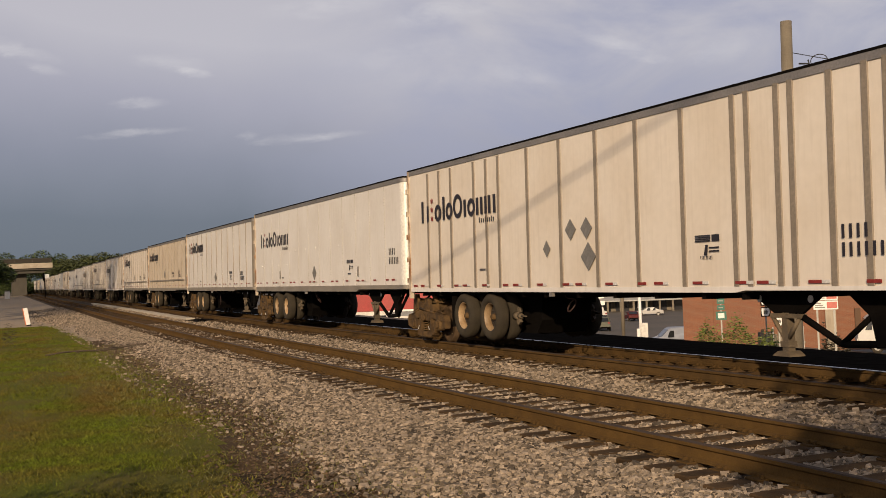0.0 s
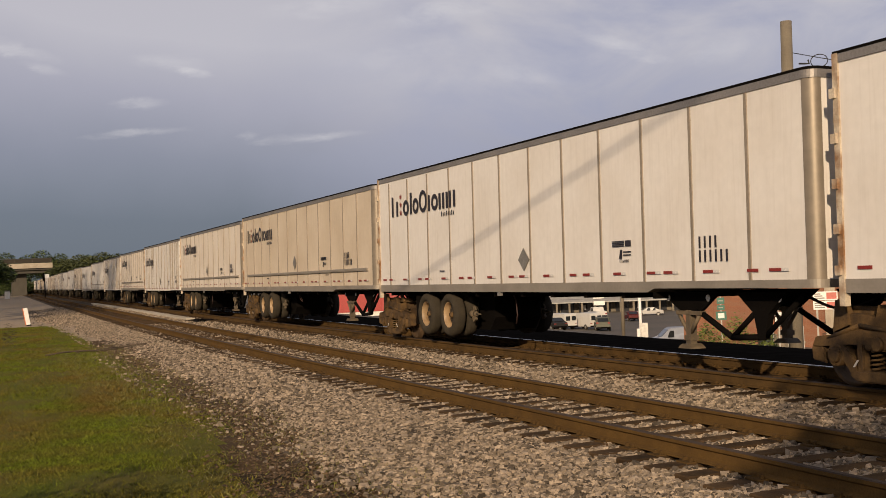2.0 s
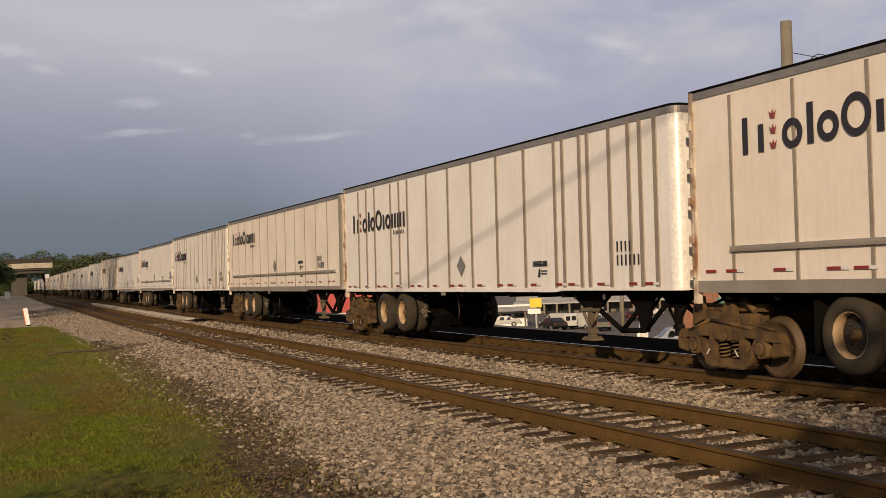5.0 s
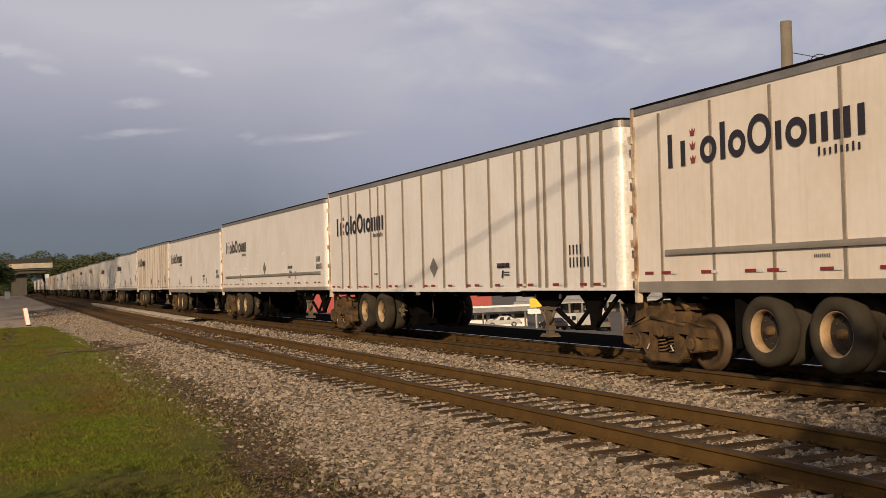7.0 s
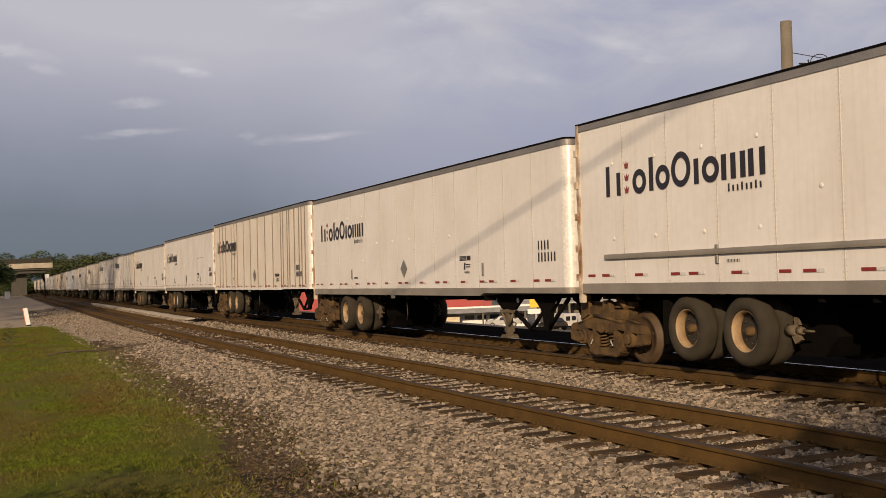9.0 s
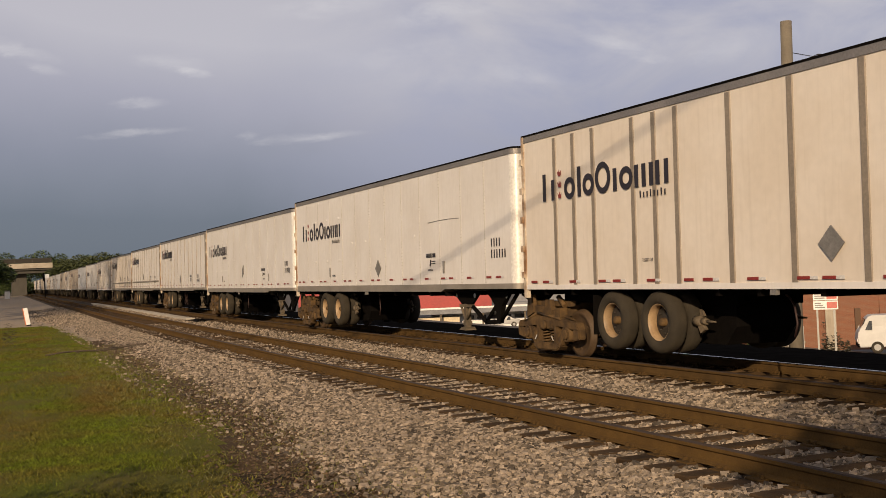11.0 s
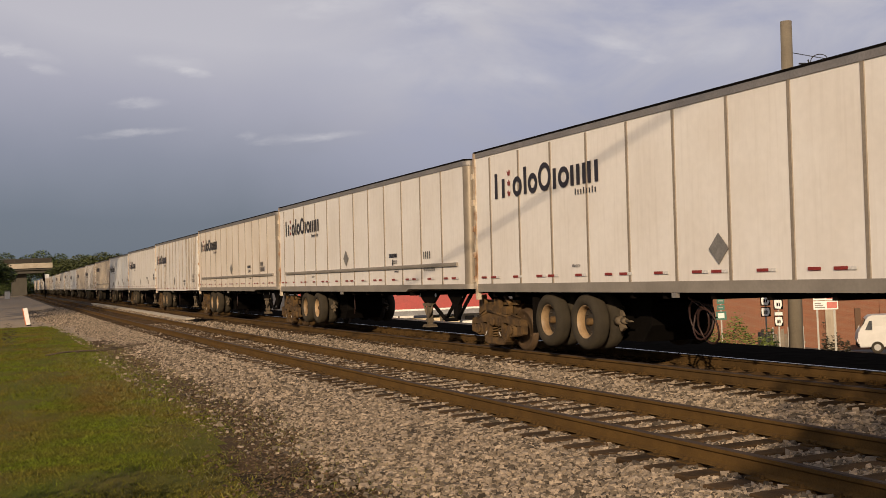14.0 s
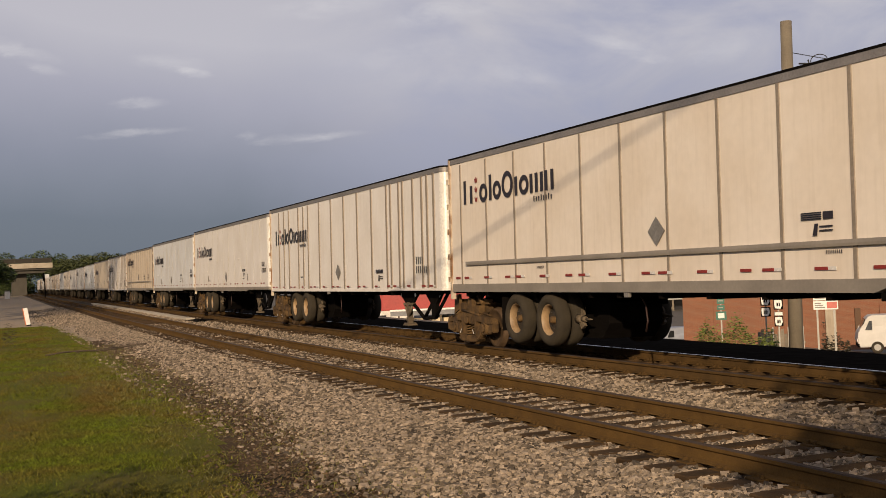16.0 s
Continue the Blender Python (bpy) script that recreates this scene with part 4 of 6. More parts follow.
# ---------------------------------------------------------------- loose stones, grass and litter
def scatter_mesh(name, base, faces, places, sizes, seed, mat, squash=0.72, jitter=0.36, tilt=0.7):
    """Many small pieces in one mesh, each turned, stretched and roughened on its own."""
    rng = np.random.default_rng(seed)
    base, n, m = np.array(base, float), len(places), len(base)
    pts = base[None] * (1 + rng.uniform(-jitter, jitter, (n, m, 1))) * rng.uniform(0.7, 1.3, (n, 1, 3))
    pts[:, :, 2] *= squash
    a, b = rng.uniform(0, 6.283, n), rng.uniform(-tilt, tilt, n)
    ca, sa, cb, sb = np.cos(a)[:, None], np.sin(a)[:, None], np.cos(b)[:, None], np.sin(b)[:, None]
    x, y, z = pts[:, :, 0], pts[:, :, 1], pts[:, :, 2]
    y, z = y * cb - z * sb, y * sb + z * cb
    x, y = x * ca - y * sa, x * sa + y * ca
    pts = np.stack([x, y, z], 2) * np.array(sizes)[:, None, None] + np.array(places)[:, None, :]
    f = (np.array(faces)[None] + (np.arange(n) * m)[:, None, None]).reshape(-1, 3)
    me = bpy.data.meshes.new(name)
    me.vertices.add(n * m)
    me.vertices.foreach_set("co", pts.reshape(-1))
    me.loops.add(len(f) * 3)
    me.loops.foreach_set("vertex_index", f.reshape(-1).astype(np.int32))
    me.polygons.add(len(f))
    me.polygons.foreach_set("loop_start", np.arange(0, len(f) * 3, 3, dtype=np.int32))
    me.update(calc_edges=True)
    me.shade_flat()
    me.materials.append(mat)
    return me


def icosahedron():
    bm = bmesh.new()
    bmesh.ops.create_icosphere(bm, subdivisions=1, radius=1.0)
    v, f = [tuple(p.co) for p in bm.verts], [tuple(q.index for q in p.verts) for p in bm.faces]
    bm.free()
    return v, f


ICO = icosahedron()
CHIP = ([(0.7 * x, 0.7 * y, 0.7 * z) for z in (-1, 1) for x, y in ((-1, -1), (1, -1), (1, 1), (-1, 1))],
        [(0, 2, 1), (0, 3, 2), (4, 5, 6), (4, 6, 7), (0, 1, 5), (0, 5, 4), (1, 2, 6), (1, 6, 5), (2, 3, 7), (2, 7, 6), (3, 0, 4), (3, 4, 7)])
OCT = ([(1, 0, 0), (-1, 0, 0), (0, 1, 0), (0, -1, 0), (0, 0, 1), (0, 0, -1)], [(0, 2, 4), (2, 1, 4), (1, 3, 4), (3, 0, 4), (2, 0, 5), (1, 2, 5), (3, 1, 5), (0, 3, 5)])


def line_x(y):
    return np.array([bend(v)[0] for v in y])


def stones(name, s0, s1, y0, y1, per_m2, lo, hi, seed, shape, mat=None, keep_ties=True, lift=0.0):
    rng = np.random.default_rng(seed)
    n = int((s1 - s0) * (y1 - y0) * per_m2)
    s, y = rng.uniform(s0, s1, n), rng.uniform(y0, y1, n)
    size = rng.uniform(lo, hi, n) * rng.choice([0.75, 1.0, 1.0, 1.25], n)
    ok = np.ones(n, bool)
    for xc, zc in ((X_NEAR, Z_NEAR), (X_MAIN, 0.0)):
        for g in (-0.7525, 0.7525):
            ok &= np.abs(s - xc - g) > 0.095
        if keep_ties:
            off = np.abs((y - 2.0 + 0.2525) % 0.505 - 0.2525)
            ok &= ~((np.abs(s - xc) < 1.33) & (off < (0.125 if xc == X_MAIN else 0.10)) & (rng.uniform(0, 1, n) < 0.96))
    # thin out towards the soil with an uneven edge
    edge = edge_at(STONE_EDGE, y) + 0.15 * np.sin(y * 0.9) + 0.10 * np.sin(y * 2.7 + 1)
    ok &= rng.uniform(0, 1, n) < np.clip((s - edge + 0.45) / 0.95, 0.12, 1) ** 1.5
    s, y, size = s[ok], y[ok], size[ok]
    z = np.array([ground_height(a, b) for a, b in zip(s, y)]) + size * 0.25 + lift
    me = scatter_mesh(name, *shape, np.stack([s + line_x(y), y, z], 1), size, seed, mat or M_STONE, tilt=1.5)
    return tagged(new(name, me), "grey-brown crushed ballast stones lying beside the rails", "ballast", kind="stuff")


stones("ballast_stones", 2.9, 5.75, 2.5, 17, 1300, 0.014, 0.032, 11, CHIP)
stones("ballast_stones", 5.65, 10.0, 3.0, 18, 850, 0.018, 0.038, 12, CHIP)
stones("ballast_stones", 2.9, 10.0, 17, 34, 400, 0.020, 0.040, 13, CHIP)
stones("ballast_stones", 3.2, 5.75, 34, 64, 260, 0.024, 0.045, 14, OCT)
stones("ballast_stones", 5.75, 9.8, 34, 52, 90, 0.030, 0.050, 16, OCT)
stones("ballast_stones", 8.5, 9.8, 52, 110, 40, 0.045, 0.070, 17, OCT)
stones("ballast_stones", 2.2, 5.65, 64, 110, 60, 0.040, 0.070, 18, OCT)

M_LITTER = material("dead_leaves_and_clods", (0.098, 0.060, 0.030), 0.95, scale=9, amount=0.6, grain=40, bump=0.3, island=0.6)
M_BLADE = material("grass_blade", (0.104, 0.128, 0.009), 0.8, spec=0.2, dark=(0.130, 0.082, 0.020), scale=0.65, amount=0.85, grain=5, bump=0.0, island=0.62)
M_WEED = material("dry_weed", (0.16, 0.15, 0.04), 0.85, scale=3, amount=0.5, grain=10, bump=0.0, island=0.4)


def litter():
    rng = np.random.default_rng(31)
    n = 18500
    y = rng.uniform(0.5, 40, n)
    s = (edge_at(GRASS_EDGE, y) + edge_at(STONE_EDGE, y)) / 2 + rng.normal(0.1, 0.42, n)
    z = np.array([ground_height(a, b) for a, b in zip(s, y)]) + 0.01
    me = scatter_mesh("soil_litter", *OCT, np.stack([s + line_x(y), y, z], 1), rng.uniform(0.010, 0.034, n), 31, M_LITTER, squash=0.4)
    tagged(new("soil_litter", me), "clods, twigs and dead leaves on dark soil", "litter", kind="stuff")


def grass(name, n, s0, s1, y0, y1, h0, h1, seed, mat, label, centre=None):
    rng = np.random.default_rng(seed)
    s, y = rng.uniform(s0, s1, n), rng.uniform(y0, y1, n)
    if centre is None:
        near = edge_at(GRASS_EDGE, y) - 0.25 + 0.3 * np.sin(y * 0.9) * np.cos(y * 0.33 + 1)
        ok = rng.uniform(0, 1, n) < np.clip((near + 0.5 - s) / 0.9, 0.02, 1)
        patch = np.sin(s * 1.9 + 0.6 * y) * np.sin(y * 0.83 - s)
        ok &= rng.uniform(0, 1, n) < np.clip(0.85 + 0.5 * patch, 0.25, 1)
        s, y = s[ok], y[ok]
    elif centre == 2:
        # creeping patches, thicker towards the lawn
        spot = np.sin(s * 5.1 + 1.3 * y) * np.sin(y * 2.3 - s * 2.0) + 0.6 * np.sin(y * 5.7 + s * 7.0)
        ok = (spot > 0.25) & (rng.uniform(0, 1, n) < np.clip(1.2 - 0.75 * (s - edge_at(GRASS_EDGE, y)), 0.05, 1)) & (s < edge_at(STONE_EDGE, y) + 0.2)
        s, y = s[ok], y[ok]
    z = np.array([ground_height(a, b) for a, b in zip(s, y)]) - 0.005
    n = len(s)
    h, w = rng.uniform(h0, h1, n), rng.uniform(0.004, 0.010, n) * (0.6 + y / 25)
    a = rng.uniform(0, 6.283, n)
    lean = rng.normal(0, 0.9, (n, 2)) * h[:, None]
    p = np.zeros((n, 3, 3))
    x = s + line_x(y)
    p[:, 0] = np.stack([x - np.cos(a) * w, y - np.sin(a) * w, z], 1)
    p[:, 1] = np.stack([x + np.cos(a) * w, y + np.sin(a) * w, z], 1)
    p[:, 2] = np.stack([x + lean[:, 0], y + lean[:, 1], z + h], 1)
    me = bpy.data.meshes.new(name)
    me.vertices.add(n * 3)
    me.vertices.foreach_set("co", p.reshape(-1))
    me.loops.add(n * 3)
    me.loops.foreach_set("vertex_index", np.arange(n * 3, dtype=np.int32))
    me.polygons.add(n)
    me.polygons.foreach_set("loop_start", np.arange(0, n * 3, 3, dtype=np.int32))
    me.update(calc_edges=True)
    me.materials.append(mat)
    tagged(new(name, me), label, "grass", kind="stuff")


litter()
grass("grass_tufts", 14000, -0.5, 3.2, 7.0, 40, 0.03, 0.075, 45, M_BLADE, "taller tufts of yellow-green grass in the mown verge")
grass("grass_blades", 190000, -0.6, 3.3, 6.0, 22, 0.010, 0.034, 41, M_BLADE, "short mown grass in yellow-green tufts on the verge")
grass("grass_blades", 70000, -0.4, 3.6, 22, 66, 0.015, 0.05, 42, M_BLADE, "short mown grass in yellow-green tufts on the verge")
grass("dry_grass", 7000, 2.0, 4.2, 6.0, 40, 0.03, 0.08, 43, M_WEED, "thin dry weeds growing in dark soil", centre=1)
grass("soil_weeds", 26000, 1.8, 3.9, 6.0, 36, 0.012, 0.04, 44, M_BLADE, "low green weeds creeping over the dark soil", centre=2)


# ---------------------------------------------------------------- trees, cables and poles
M_BARK = material("tree_bark", (0.09, 0.065, 0.045), 0.9, scale=4, amount=0.6, grain=30, bump=0.5)
M_LEAF = material("tree_leaves", (0.075, 0.105, 0.030), 0.7, dark=(0.035, 0.05, 0.014), scale=0.4, amount=0.6, grain=3, bump=0.0, island=0.5)
M_LEAF_FAR = material("lit_tree_leaves", (0.076, 0.088, 0.024), 0.8, dark=(0.042, 0.052, 0.016), scale=0.3, amount=0.6, grain=3, bump=0.0, island=0.3)
M_CONCRETE = material("aged_concrete", (0.42, 0.36, 0.28), 0.85, dark=(0.28, 0.23, 0.17), scale=0.8, amount=0.55, grain=20, bump=0.2, streak=0.3, streak_color=(0.16, 0.13, 0.10))
M_PALECON = material("pale_worn_concrete", (0.46, 0.41, 0.34), 0.85, dark=(0.38, 0.33, 0.27), scale=0.8, amount=0.5, grain=20, bump=0.2)
# concrete darkened in its colour for the shade under the bridge
M_DARKCON = material("shaded_bridge_girder", (0.070, 0.062, 0.050), 0.85, scale=0.8, amount=0.5, grain=20, bump=0.2)
M_FENCE_MESH = material("dusty_brown_mesh", (0.036, 0.029, 0.021), 0.9, scale=0.6, amount=0.5, grain=12, bump=0.2)
M_CABLE = material("black_cable", (0.02, 0.02, 0.02), 0.6, scale=5, amount=0.3, grain=30, bump=0.0)
M_POLE = material("tan_pole", (0.19, 0.16, 0.118), 0.8, dark=(0.135, 0.112, 0.082), scale=1.5, amount=0.5, grain=25, bump=0.25, streak=0.3, streak_color=(0.15, 0.12, 0.08))
M_SHEET = material("white_enamel", (0.80, 0.78, 0.75), 0.4, scale=4, amount=0.2, grain=30, bump=0.02)
M_ORANGE = material("orange_reflector", (0.62, 0.16, 0.04), 0.45, scale=4, amount=0.2, grain=30, bump=0.02)


def tree(m, height, spread, seed, leaf, clumps=900, leaf_size=0.35, label="broad green tree with an uneven leafy crown"):
    rng = np.random.default_rng(seed)
    t = thing("tree", label, "tree", m)
    bm = bmesh.new()
    fork = height * 0.42
    tube(bm, (0, 0, 0), (0.1, 0, fork), height * 0.028, height * 0.018, seg=9)
    lobes = []
    for i in range(7):
        a = 2 * math.pi * i / 7 + rng.uniform(-0.4, 0.4)
        r = spread * rng.uniform(0.35, 0.62)
        tip = Vector((math.cos(a) * r, math.sin(a) * r, height * rng.uniform(0.5, 0.8)))
        tube(bm, (0.1, 0, fork * rng.uniform(0.8, 1.0)), tip, height * 0.012, height * 0.004, seg=6)
        lobes.append((tip, spread * rng.uniform(0.28, 0.46)))
    lobes.append((Vector((0, 0, height * 0.84)), spread * 0.42))
    part("trunk", bm, M_BARK, t)
    per = clumps // len(lobes)
    places, sizes = [], []
    for tip, r in lobes:
        v = rng.normal(0, 1, (per, 3))
        v /= np.linalg.norm(v, axis=1)[:, None]
        v *= (rng.uniform(0.35, 1.0, per) ** 0.5 * r)[:, None]
        v[:, 2] *= 0.75
        places.append(v + np.array(tip))
        sizes.append(rng.uniform(0.5, 1.3, per) * leaf_size)
    flat = ([(1, 0, 0), (0, 0.6, 0.25), (-1, 0, 0.1), (0, -0.6, -0.1)], [(0, 1, 2), (0, 2, 3)])
    c = part("crown", scatter_mesh("crown", *flat, np.concatenate(places), np.concatenate(sizes), seed, leaf, squash=1.0, jitter=0.4), None, t)
    return t


def far_trees():
    # wood behind the road bridge and on the outside of the bend
    first = tree(pose(-20, 430, -1), 15, 9, 1, M_LEAF, 9000, 0.34, "dark green tree in the wood behind the bridge")
    lit = tree(pose(34, 392, -3), 13.5, 9, 2, M_LEAF_FAR, 9000, 0.34, "sunlit green tree beside the railway line")
    rng = random.Random(8)
    for x, y, z in ((-34, 425, 0), (-8, 440, -1.5), (2, 428, -1), (9, 436, 0.6), (17, 430, -0.5), (22, 440, 1.2), (28, 432, -0.5), (-2, 400, -5), (6, 395, -6), (12, 392, -7), (-14, 385, -5), (-26, 380, -4),
                    (-44, 372, -3), (38, 440, -1), (47, 446, -1)):
        copy_thing(first, pose(x, y, z - 0.4, 0, 0, rng.uniform(0, 360)))
    for x, y, z in ((27, 398, -2.4), (41, 388, -3), (47, 384, -4), (54, 380, -5), (33, 405, -1.0), (60, 372, -6), (68, 366, -7), (24, 372, -6), (30, 366, -6.5), (24.5, 322, -4.6), (30, 318, -4.0), (36, 315, -3.6), (42, 312, -4.4), (48, 308, -5.2), (54, 303, -6.2), (33, 330, -2.6)):
        copy_thing(lit, pose(x, y, z, 0, 0, rng.uniform(0, 360)))
    # dark trees on the near side of the bridge's left end
    for x, y, z in ((-0.2, 262, -3.4), (-6.5, 256, -2.5), (2.4, 300, -4.0)):
        copy_thing(first, pose(x, y, z, 0, 0, rng.uniform(0, 360)))


def road_bridge():
    b = thing("road_bridge", "tan concrete road bridge crossing over the railway line", "bridge")
    def beam(name, x0, x1, y0, y1, z0, z1, mat, label=""):
        part(name, made(lambda m: box(m, x0, x1, y0, y1, z0, z1), bevel=0.05), mat, b, label)
    beam("parapet", -60, 19.9, 338.0, 338.4, 7.55, 9.05, M_CONCRETE, "tan concrete parapet lit by the sun")
    beam("deck", -60, 19.6, 338.5, 350, 7.0, 7.6, M_DARKCON)
    for y in (339.2, 342, 345, 348):
        beam("girder", -60, 19.2, y, y + 0.5, 6.1, 7.0, M_DARKCON)
    for i in range(17):
        beam("railing_post", -60 + i * 4.95, -59.82 + i * 4.95, 338.1, 338.25, 9.05, 10.6, M_DARKCON)
    beam("fence_panel", -60, 19.8, 338.14, 338.2, 9.15, 10.3, M_FENCE_MESH, "dusty brown mesh fence on the parapet")
    beam("railing_bar", -60, 19.8, 338.12, 338.24, 10.3, 10.42, M_DARKCON)
    for x in (-28.0, -10.0):
        beam("pier", x - 0.8, x + 0.8, 339, 349, -3, 6.1, M_DARKCON)
    beam("pier_wall", 8.6, 12.8, 342, 349, -3, 6.1, M_DARKCON)
    beam("abutment", 20.2, 24, 341, 350, -4, 7.4, M_DARKCON)
    tagged(b, kind="structure")


def utility_pole():
    p = thing("utility_pole", "thick tan utility pole with a sawn-off top", "pole", pose(23.08, 26.31, -3.5))
    bm = bmesh.new()
    tube(bm, (-0.055, 0.05, -0.4), (0.106, -0.09, 12.43), 0.235, 0.172, seg=24)
    part("shaft", bm, M_POLE, p)
    # fittings under the top: a bracket and a coil of spare cable
    bm = bmesh.new()
    hose(bm, [(0.26, -0.40, 11.06), (0.36, -0.58, 11.03), (0.42, -0.66, 11.02), (0.41, -0.64, 11.14)], 0.026, 8)
    part("bracket", bm, M_CABLE, p)
    bm = bmesh.new()
    hose(bm, [(0.74 + 0.175 * math.cos(a), -0.75 - 0.175 * math.cos(a), 11.10 + 0.20 * math.sin(a)) for a in (2 * math.pi * i / 24 for i in range(25))], 0.015, 6)
    part("cable_loop", bm, M_CABLE, p, "coil of spare black cable")
    w = thing("overhead_cable", "thin black cable slung from the utility pole", "cable")
    a, c = Vector((23.30, 26.25, 7.98)), Vector((30.4, 18.0, 5.9))
    bm = bmesh.new()
    line = [a.lerp(c, i / 16) - Vector((0, 0, 1.5 * (i / 16) * (1 - i / 16))) for i in range(17)]
    hose(bm, line, 0.0125, 6)
    part("strand", bm, M_CABLE, w)


def shade_cable():
    """The slanting stay whose shadow lies across the passing trailers, from its pole behind the camera to the ground."""
    w = thing("stay_pole", "wooden pole held by a slanting black stay cable", "pole")
    a, c = Vector((9.57, 13.90, 3.83)) - SUN_DIR * 24, Vector((9.57, 22.72, 1.81)) - SUN_DIR * 24
    d = c - a
    top, foot = a - 1.2 * d, c + d * ((c.z + 0.9) / -d.z)
    bm = bmesh.new()
    tube(bm, top, foot, 0.030, seg=10)
    part("stay", bm, M_CABLE, w, "taut black stay cable")
    bm = bmesh.new()
    tube(bm, (top.x, top.y, -0.8), (top.x, top.y, top.z + 0.6), 0.17, 0.12, seg=14)
    part("shaft", bm, M_POLE, w)


def added_shade_trees():
    """Unseen trees added on the camera's side to shade the track, gravel and train."""
    def shade(spot, height, spread, seed, leaves, size=0.40):
        p = Vector(spot) - SUN_DIR * ((height * 0.66 - 0.6) / -SUN_DIR.z)
        tree(pose(p.x, p.y, -0.8), height, spread, seed, M_LEAF, leaves, size, "unseen leafy tree added to cast shade on the ground")
    shade((7.1, 4.5, 0), 10.0, 3.7, 61, 5200, 0.11)
    shade((0.5, 11.2, 0), 3.4, 1.3, 66, 800, 0.06)
    shade((4.6, 100.0, 0), 9.0, 1.6, 62, 1600)
    shade((4.2, 136.0, 0), 10.0, 2.0, 63, 1800)
    shade((3.6, 190.0, 0), 10.0, 2.4, 64, 1800)
    # an added, unseen row of tall thin-leaved trees that dims the far end of the train
    t = tree(pose(-13, 62, -0.8), 24, 7.5, 65, M_LEAF, 6500, 0.125, "unseen tall thin-leaved tree added to dim the far train")
    rng = random.Random(19)
    for i in range(26):
        copy_thing(t, pose(-13.0 + rng.uniform(-1.2, 1.2), 71 + i * 8.6 + rng.uniform(-1.5, 1.5), -0.8, 0, 0, rng.uniform(0, 360)))


def lineside():
    # leaning marker post, white box, signal, concrete strip
    m = thing("marker_post", "leaning white and orange marker post in the grass", "post", pose(2.50, 66.6, -0.50, 0, -9, 0))
    part("shaft", made(lambda b: box(b, -0.11, 0.13, -0.03, 0.03, 0.05, 1.08), bevel=0.012), M_SHEET, m)
    part("reflector", made(lambda b: box(b, -0.15, -0.112, -0.035, 0.035, 0.02, 1.09)), M_ORANGE, m, "orange reflective edge")
    part("base", made(lambda b: box(b, -0.14, 0.16, -0.08, 0.08, -0.1, 0.10)), M_BLACK, m)
    m = thing("trackside_cabinet", "pale metal trackside cabinet on a plinth", "cabinet", pose(5.6, 262, -0.8))
    part("case", made(lambda b: box(b, -0.55, 0.55, -0.35, 0.35, 0.2, 2.0), bevel=0.03), M_SHEET, m)
    part("cap", made(lambda b: prism(b, [(-0.62, 2.0), (0.62, 2.0), (0.5, 2.2), (-0.5, 2.2)], "y", -0.42, 0.42)), M_ALU, m)
    part("plinth", made(lambda b: box(b, -0.6, 0.6, -0.4, 0.4, -0.3, 0.2)), M_CONCRETE, m)
    m = thing("railway_signal", "railway signal with a white panel on a dark mast", "signal", pose(11.4, 219.7, -0.3))
    bm = bmesh.new()
    tube(bm, (0, 0, 0), (0, 0, 4.5), 0.10, 0.08, seg=10)
    part("mast", bm, M_BLACK, m)
    part("panel", made(lambda b: box(b, 0.0, 0.85, -0.06, 0.06, 3.75, 4.6), bevel=0.03), M_SHEET, m, "white back panel")
    part("head", made(lambda b: box(b, -0.35, 0.0, -0.12, 0.12, 3.3, 4.8), bevel=0.04), M_BLACK, m)
    m = thing("concrete_strip", "pale worn concrete strip lying between the two tracks", "slab")
    for i in range(16):
        y0 = 54.0 + i * 4.0
        d0, d1 = bend(y0)[0], bend(y0 + 3.93)[0]
        bm = bmesh.new()
        x = 8.98
        prism(bm, [(x + d0, y0), (x + d0 + 0.42, y0), (x + d1 + 0.42, y0 + 3.93), (x + d1, y0 + 3.93)], "z", -0.24, -0.13)
        part("slab", bm, M_PALECON, m)
    m = thing("rubber_mat", "dark crumpled sheet lying beside the concrete strip", "mat", pose(9.55, 51.9, -0.20, 0, 0, 8))
    bm = bmesh.new()
    bmesh.ops.create_grid(bm, x_segments=8, y_segments=8, size=0.5)
    for v in bm.verts:
        v.co.x *= 0.9
        v.co.y *= 1.6
        v.co.z = 0.05 + 0.06 * noise.noise(v.co * 3)
    bmesh.ops.solidify(bm, geom=bm.faces[:], thickness=0.02)
    part("sheet", bm, M_BLACK, m)

    # a dead branch lying across the edge of the lawn, and a withered weed
    m = thing("fallen_branch", "thin dead branch lying on the grass and stones", "branch")
    way = [(1.75, 36.05), (2.3, 36.3), (2.9, 36.4), (3.5, 36.65), (4.05, 36.8), (4.5, 36.5), (4.8, 35.9)]
    bm = bmesh.new()
    hose(bm, [(x + bend(y)[0], y, ground_height(x, y) + 0.06 + 0.03 * math.sin(3 * x)) for x, y in way], 0.028, 6)
    part("stem", bm, M_BARK, m)
    for (x, y), dx, dy in ((way[1], 0.5, -0.45), (way[3], 0.6, 0.3), (way[4], -0.3, -0.9)):
        bm = bmesh.new()
        z = ground_height(x, y)
        hose(bm, [(x, y, z + 0.07), (x + dx * 0.6, y + dy * 0.5, z + 0.11), (x + dx, y + dy, z + 0.06)], 0.016, 6)
        part("twig", bm, M_BARK, m)


far_trees()
road_bridge()
utility_pole()
shade_cable()
added_shade_trees()
lineside()


